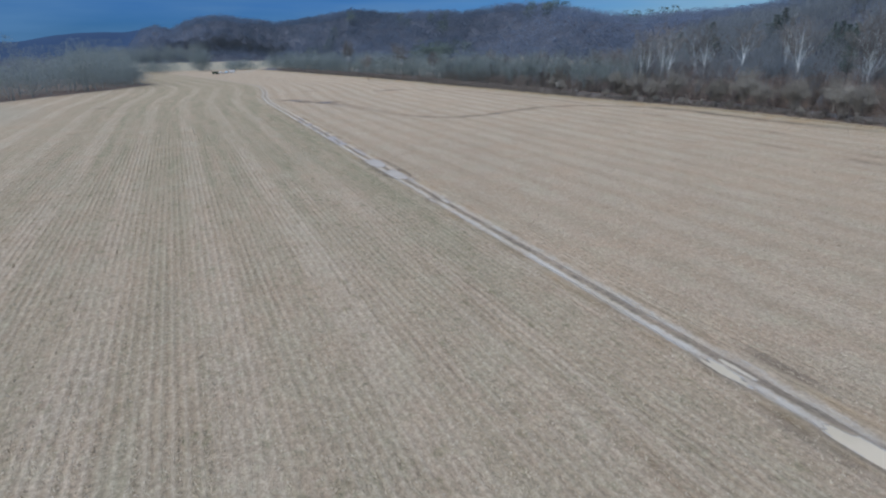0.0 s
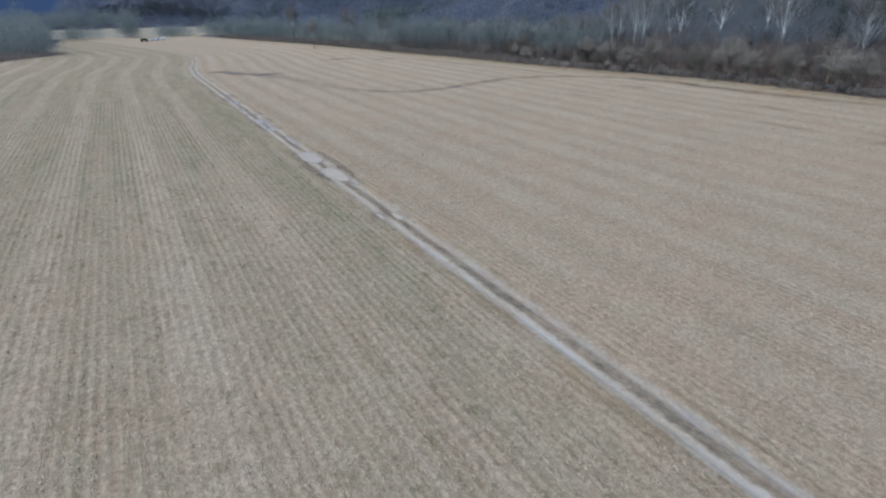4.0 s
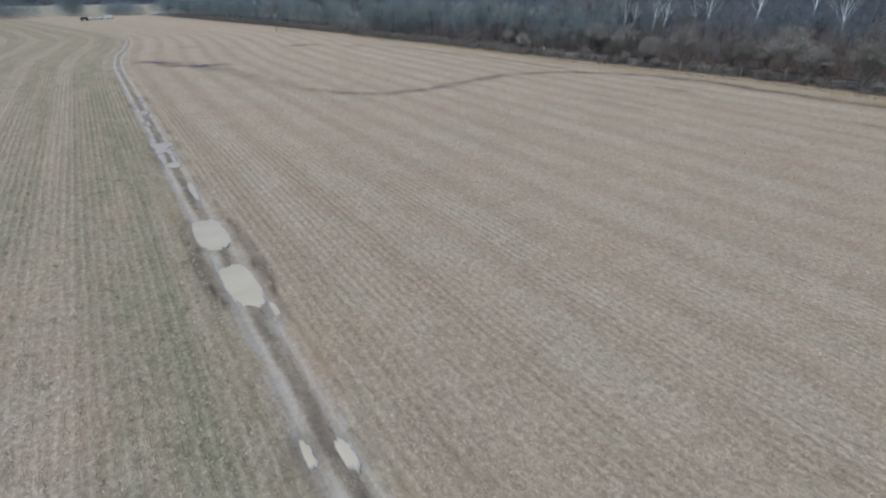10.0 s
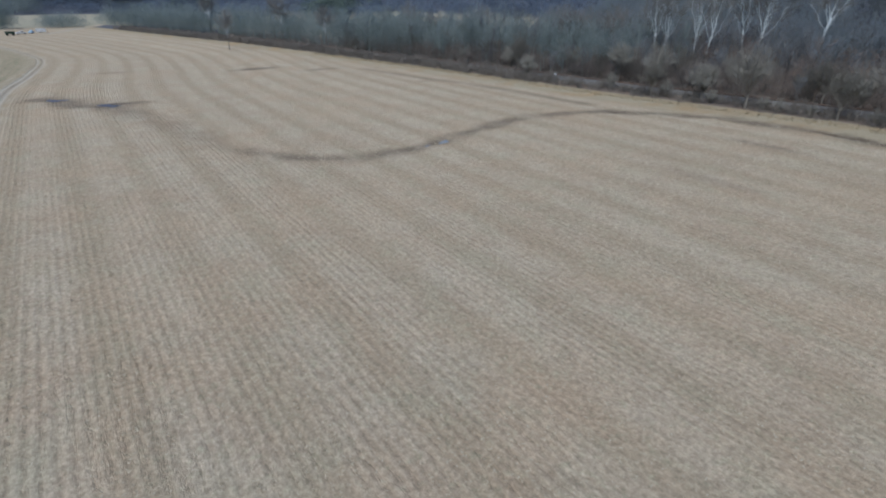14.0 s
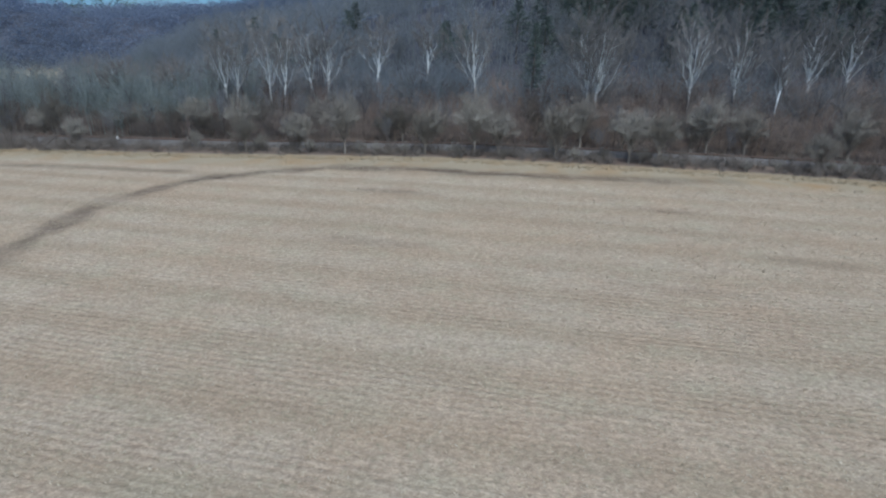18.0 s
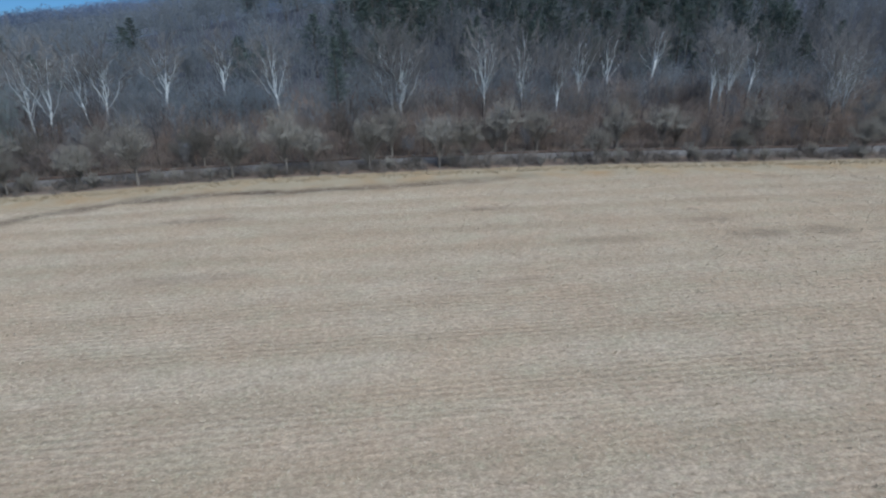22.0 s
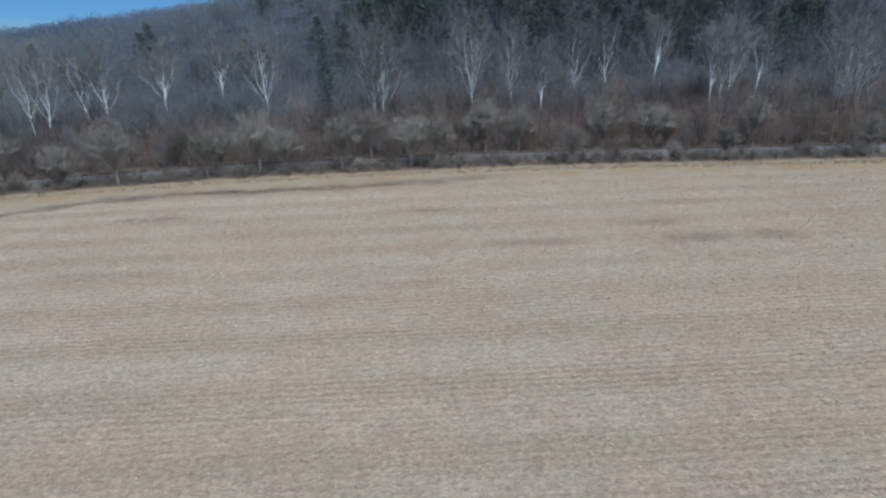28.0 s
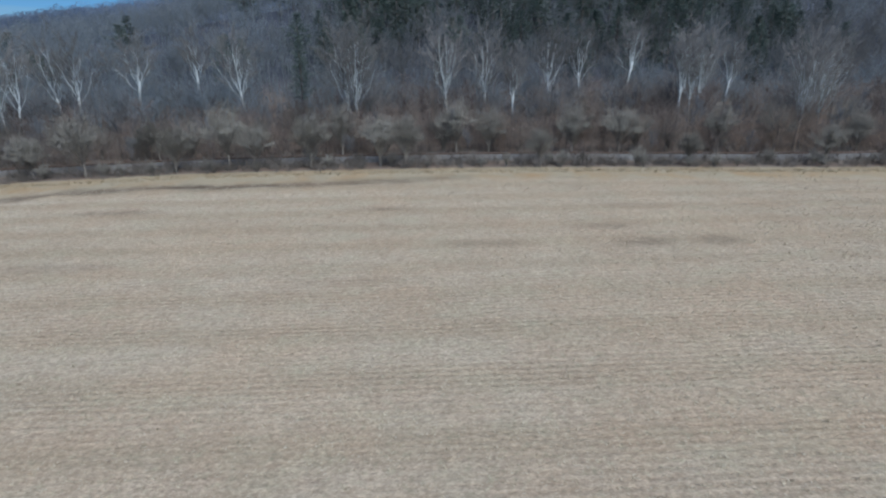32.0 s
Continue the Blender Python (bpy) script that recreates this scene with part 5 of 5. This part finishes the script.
# ---- puddles on the lane ----
def puddles():
    for x, y, a, b in PUDDLES:
        s = Shape()
        n = 72
        waves = [(k, rng.gauss(0, 0.05 if k < 4 else 0.11 / k ** 0.65) * (1.0 if b > 3 and a > 0.9 else 2.0), rng.uniform(0, 6.28)) for k in (2, 3, 5, 7, 11, 15, 21, 27)]
        s.v.append(Vector((0, 0, 0.005)))
        rings = []
        for k in range(n):
            t = 2 * math.pi * k / n
            c, e = math.cos(t), math.sin(t)
            r = (abs(c) ** 2.8 + abs(e) ** 2.8) ** (-1 / 2.8) * (1 + sum(g * math.sin(m * t + p) for m, g, p in waves) * (0.7 + 0.3 * abs(e)))
            r += 0.09 * abs(e) ** 3 * math.sin(9 * c + waves[0][2]) * math.sin(23 * c + waves[1][2])
            rings.append(Vector((a * r * c, b * r * e, 0)))
        rim = 0.15 + 0.05 / a                          # the shallow margin
        core = max(0.3, 1 - 1.2 * rim / a)
        for fx, fy, z in ((core, 0.4 + 0.6 * core, 0.005), (min(1 + 0.35 * rim / a, 1.35), 1 + 0.35 * rim / b, 0)):
            s.v += [Vector((p.x * fx, p.y * fy, z)) for p in rings]
        s.v += [Vector((p.x * 1.04, p.y * 1.01, -0.16)) for p in s.v[-n:]]          # its edge sinks into the mud
        s.f = [(0, 1 + k, 1 + (k + 1) % n) for k in range(n)]
        for q in (1, 1 + n):
            s.f += [(q + k, q + n + k, q + n + (k + 1) % n, q + (k + 1) % n) for k in range(n)]
        me = s.mesh("puddle", M_WATER)
        me.attributes.new("deep", "FLOAT", "POINT").data.foreach_set("value", [1.0] * (n + 1) + [0.0] * (2 * n))
        ob = new("puddle", me)
        shore = sorted(soil(x + p.x, y + p.y) for p in rings)
        ob.location = (x, y, max(shore[3 * len(shore) // 4], soil(x, y) + 0.01))
        tagged(ob, "shallow puddle of milky brown water on the lane", "puddle", "puddles on the lane")


puddles()


def pools():
    """Standing water in the low ground: far pools dark, near ones painted sky-pale."""
    for x, y, a, b, turn in ((101.0, 172.9, 2.0, 1.3, 0.4), (97.0, 172.6, 0.8, 0.5, 0.1), (45.5, 255.0, 3.4, 2.0, -0.75), (55.0, 242.5, 4.6, 2.4, -0.85), (104, 292, 4.5, 1.3, -0.6)):
        s = Shape()
        ph = rng.uniform(0, 6)
        s.v.append(Vector((0, 0, 0)))
        for k in range(32):
            t = 2 * math.pi * k / 32
            r = 1 + 0.16 * math.sin(3 * t + ph) + 0.1 * math.sin(5 * t + 2 * ph)
            s.v.append(Vector((a * r * math.cos(t), b * r * math.sin(t), 0)))
        s.f = [(0, 1 + k, 1 + (k + 1) % 32) for k in range(32)]
        ob = new("pool", s.mesh("pool", M_POOL if y > 180 else M_SKYPOOL))
        ob.matrix_basis = pose(x, y, h(x, y) - 0.12, 0, 0, math.degrees(turn))
        tagged(ob, "shallow dark standing water in the field's wet hollow", "puddle", "pools in the wet hollow")


pools()


# ---- stubble ----
def stubble():
    """Cut corn stalks standing in rows, and loose husks and leaves between them."""
    g = np.random.default_rng(11)
    s = Shape()
    for _ in range(3):
        c = Vector((rng.gauss(0, 0.05), rng.gauss(0, 0.12), 0))
        s.sliver(c, c + Vector((rng.gauss(0, 0.1), rng.gauss(0, 0.1), rng.uniform(0.1, 0.2))), Vector((0.022, 0.01, 0)))
    s.sliver((0, 0, 0.02), (0.16, 0.12, 0.08), Vector((-0.02, 0.03, 0)))
    t = Shape()
    t.quad((-0.08, -0.022, 0.02), (0.07, -0.03, 0.04), (0.09, 0.025, 0.03), (-0.08, 0.025, 0.035))
    moulds = [s.triangles(), t.triangles()]
    n = 125000
    row = np.round(g.uniform(-30, 160, n) / 0.762) * 0.762
    y = g.triangular(2, 20, 260, n)
    x = row + g.normal(0, 0.06, n)
    gap = np.sin(row * 1.7) * np.sin(y / 6 + row) + g.random(n)
    ok = (np.abs(x - TRACK_X) > 2.3) & (gap > 0.1)
    x, y = x[ok], y[ok]
    k = len(x)
    rows = np.stack([x, y, land(x, y) - 0.01, g.uniform(0, 6.28, k), g.uniform(0.7, 1.4, k), g.uniform(0.5, 1.3, k), np.zeros(k), g.random(k)], 1)
    n = 95000
    x, y = g.uniform(-30, 156, n), g.triangular(2, 20, 260, n)
    ok = np.abs(x - TRACK_X) > 2.0
    x, y = x[ok], y[ok]
    k = len(x)
    rows2 = np.stack([x, y, land(x, y), g.uniform(0, 6.28, k), g.uniform(0.5, 1.5, k), g.uniform(0.5, 1.5, k), np.ones(k), g.random(k)], 1)
    scatter("corn_stubble", moulds, np.concatenate([rows, rows2]), M_STRAW, "pale cut corn stalks and husks lying in rows", "stubble")


stubble()


# ---- parked vehicles at the far end of the field ----
M_GLASS = Nodes("dark_glass", 0.1, 0.5).color((0.03, 0.04, 0.05)).m
M_TYRE = two_tone("tyre_rubber", (0.02, 0.02, 0.02), (0.045, 0.043, 0.04), 9.0)
M_TRIM = two_tone("grey_trim", (0.2, 0.2, 0.2), (0.32, 0.32, 0.32), 5.0, 0.5)


def slab(s, x0, x1, y0, y1, z0, z1, taper=0.0):
    """A box whose top may be shorter than its foot."""
    k = len(s.v)
    s.v += [Vector(p) for p in ((x0, y0, z0), (x1, y0, z0), (x1, y1, z0), (x0, y1, z0),
                                (x0 + taper, y0 + taper * 0.3, z1), (x1 - taper, y0 + taper * 0.3, z1), (x1 - taper, y1 - taper * 0.3, z1), (x0 + taper, y1 - taper * 0.3, z1))]
    s.f += [tuple(k + j for j in q) for q in ((3, 2, 1, 0), (4, 5, 6, 7), (0, 1, 5, 4), (1, 2, 6, 5), (2, 3, 7, 6), (3, 0, 4, 7))]


def wheel_parts(root, spots, r):
    for x, y in spots:
        t = Shape()
        t.tube([(x, y - 0.13, r), (x, y - 0.1, r), (x, y + 0.1, r), (x, y + 0.13, r)], [r * 0.85, r, r, r * 0.85], 18)
        w = part("wheel", t, M_TYRE, root)
        c = Shape()
        c.tube([(x, y - 0.14, r), (x, y + 0.14, r)], [r * 0.55, r * 0.55], 12)
        part("rim", c, M_TRIM, w)


def pickup(paint, colour, x, y, turn):
    root = tagged(new("pickup_truck"), colour + " pickup truck parked on the gravel", "truck", "vehicles parked by the field")
    b = Shape()
    slab(b, -2.7, 2.7, -0.95, 0.95, 0.5, 0.95)
    slab(b, 1.15, 2.65, -0.92, 0.92, 0.95, 1.15, 0.08)
    part("body", b, paint, root)
    c = Shape()
    slab(c, -0.7, 1.3, -0.9, 0.9, 0.95, 1.85, 0.4)
    part("cab", c, paint, root)
    for y0 in (-0.88, 0.86):
        g = Shape()
        slab(g, -0.35, 0.95, y0, y0 + 0.02, 1.15, 1.65, 0.2)
        part("side_window", g, M_GLASS, root)
    bed = Shape()
    for a in ((-2.7, -0.75, -0.95, -0.87), (-2.7, -0.75, 0.87, 0.95), (-2.7, -2.62, -0.87, 0.87)):
        slab(bed, a[0], a[1], a[2], a[3], 0.95, 1.4)
    part("cargo_bed", bed, paint, root)
    wheel_parts(root, ((1.75, -0.85), (1.75, 0.85), (-1.75, -0.85), (-1.75, 0.85)), 0.4)
    root.matrix_basis = pose(x, y, h(x, y) + 0.02, 0, 0, turn)


def trailer(x, y, turn):
    root = tagged(new("box_trailer"), "white enclosed box trailer beside the pickups", "trailer", "vehicles parked by the field")
    b = Shape()
    slab(b, -2.6, 2.6, -1.1, 1.1, 0.55, 2.6, 0.05)
    part("body", b, M_WHITE, root)
    d = Shape()
    slab(d, -2.64, -2.6, -1.0, 1.0, 0.65, 2.5)
    part("rear_door", d, M_TRIM, root)
    t = Shape()
    t.tube([(2.6, 0, 0.6), (3.9, 0, 0.6)], [0.06, 0.06], 8)
    part("drawbar", t, M_TYRE, root)
    t = Shape()
    t.tube([(3.8, 0, 0.0), (3.8, 0, 0.65)], [0.05, 0.05], 8)
    part("jack", t, M_TYRE, root)
    wheel_parts(root, ((-0.4, -1.0), (-0.4, 1.0)), 0.36)
    root.matrix_basis = pose(x, y, h(x, y) + 0.02, 0, 0, turn)


def wagon(x, y, turn):
    root = tagged(new("farm_wagon"), "dark green farm wagon beside the lane", "wagon", "vehicles parked by the field")
    b = Shape()
    slab(b, -2.2, 2.2, -1.2, 1.2, 0.9, 1.0)
    part("deck", b, M_GREEN, root)
    for a in ((-2.2, 2.2, -1.2, -1.12), (-2.2, 2.2, 1.12, 1.2), (-2.2, -2.12, -1.12, 1.12), (2.12, 2.2, -1.12, 1.12)):
        q = Shape()
        slab(q, a[0], a[1], a[2], a[3], 1.0, 2.3)
        part("side_board", q, M_GREEN, root)
    wheel_parts(root, ((1.5, -1.1), (1.5, 1.1), (-1.5, -1.1), (-1.5, 1.1)), 0.45)
    root.matrix_basis = pose(x, y, h(x, y) + 0.02, 0, 0, turn)


M_WHITE = two_tone("white_paint", (0.6, 0.62, 0.64), (0.7, 0.71, 0.72), 2.0, 0.35, 0.0, 0.02)
M_BLUE = two_tone("pale_blue_paint", (0.3, 0.45, 0.6), (0.36, 0.5, 0.65), 2.0, 0.35, 0.0, 0.02)
M_GREEN = two_tone("dark_green_paint", (0.03, 0.06, 0.045), (0.05, 0.08, 0.06), 2.0, 0.5, 0.0, 0.05)
wagon(30.5, 520, 15)
pickup(M_WHITE, "white", 35.5, 532, 20)
pickup(M_BLUE, "pale blue", 40.5, 539, 75)
trailer(45.5, 545, 10)


def marker_post(x, y):
    root = tagged(new("marker_post"), "short white railway marker post in the brush", "post")
    s = Shape()
    s.tube([(0, 0, -0.2), (0, 0, 1.5)], [0.09, 0.09], 8)
    part("post", s, M_TRIM, root)
    s = Shape()
    slab(s, -0.14, 0.14, -0.2, 0.2, 1.5, 2.1)
    part("plate", s, M_WHITE, root)
    root.matrix_basis = pose(x, y, h(x, y))


marker_post(float(edge(214)) + 5.6, 214)
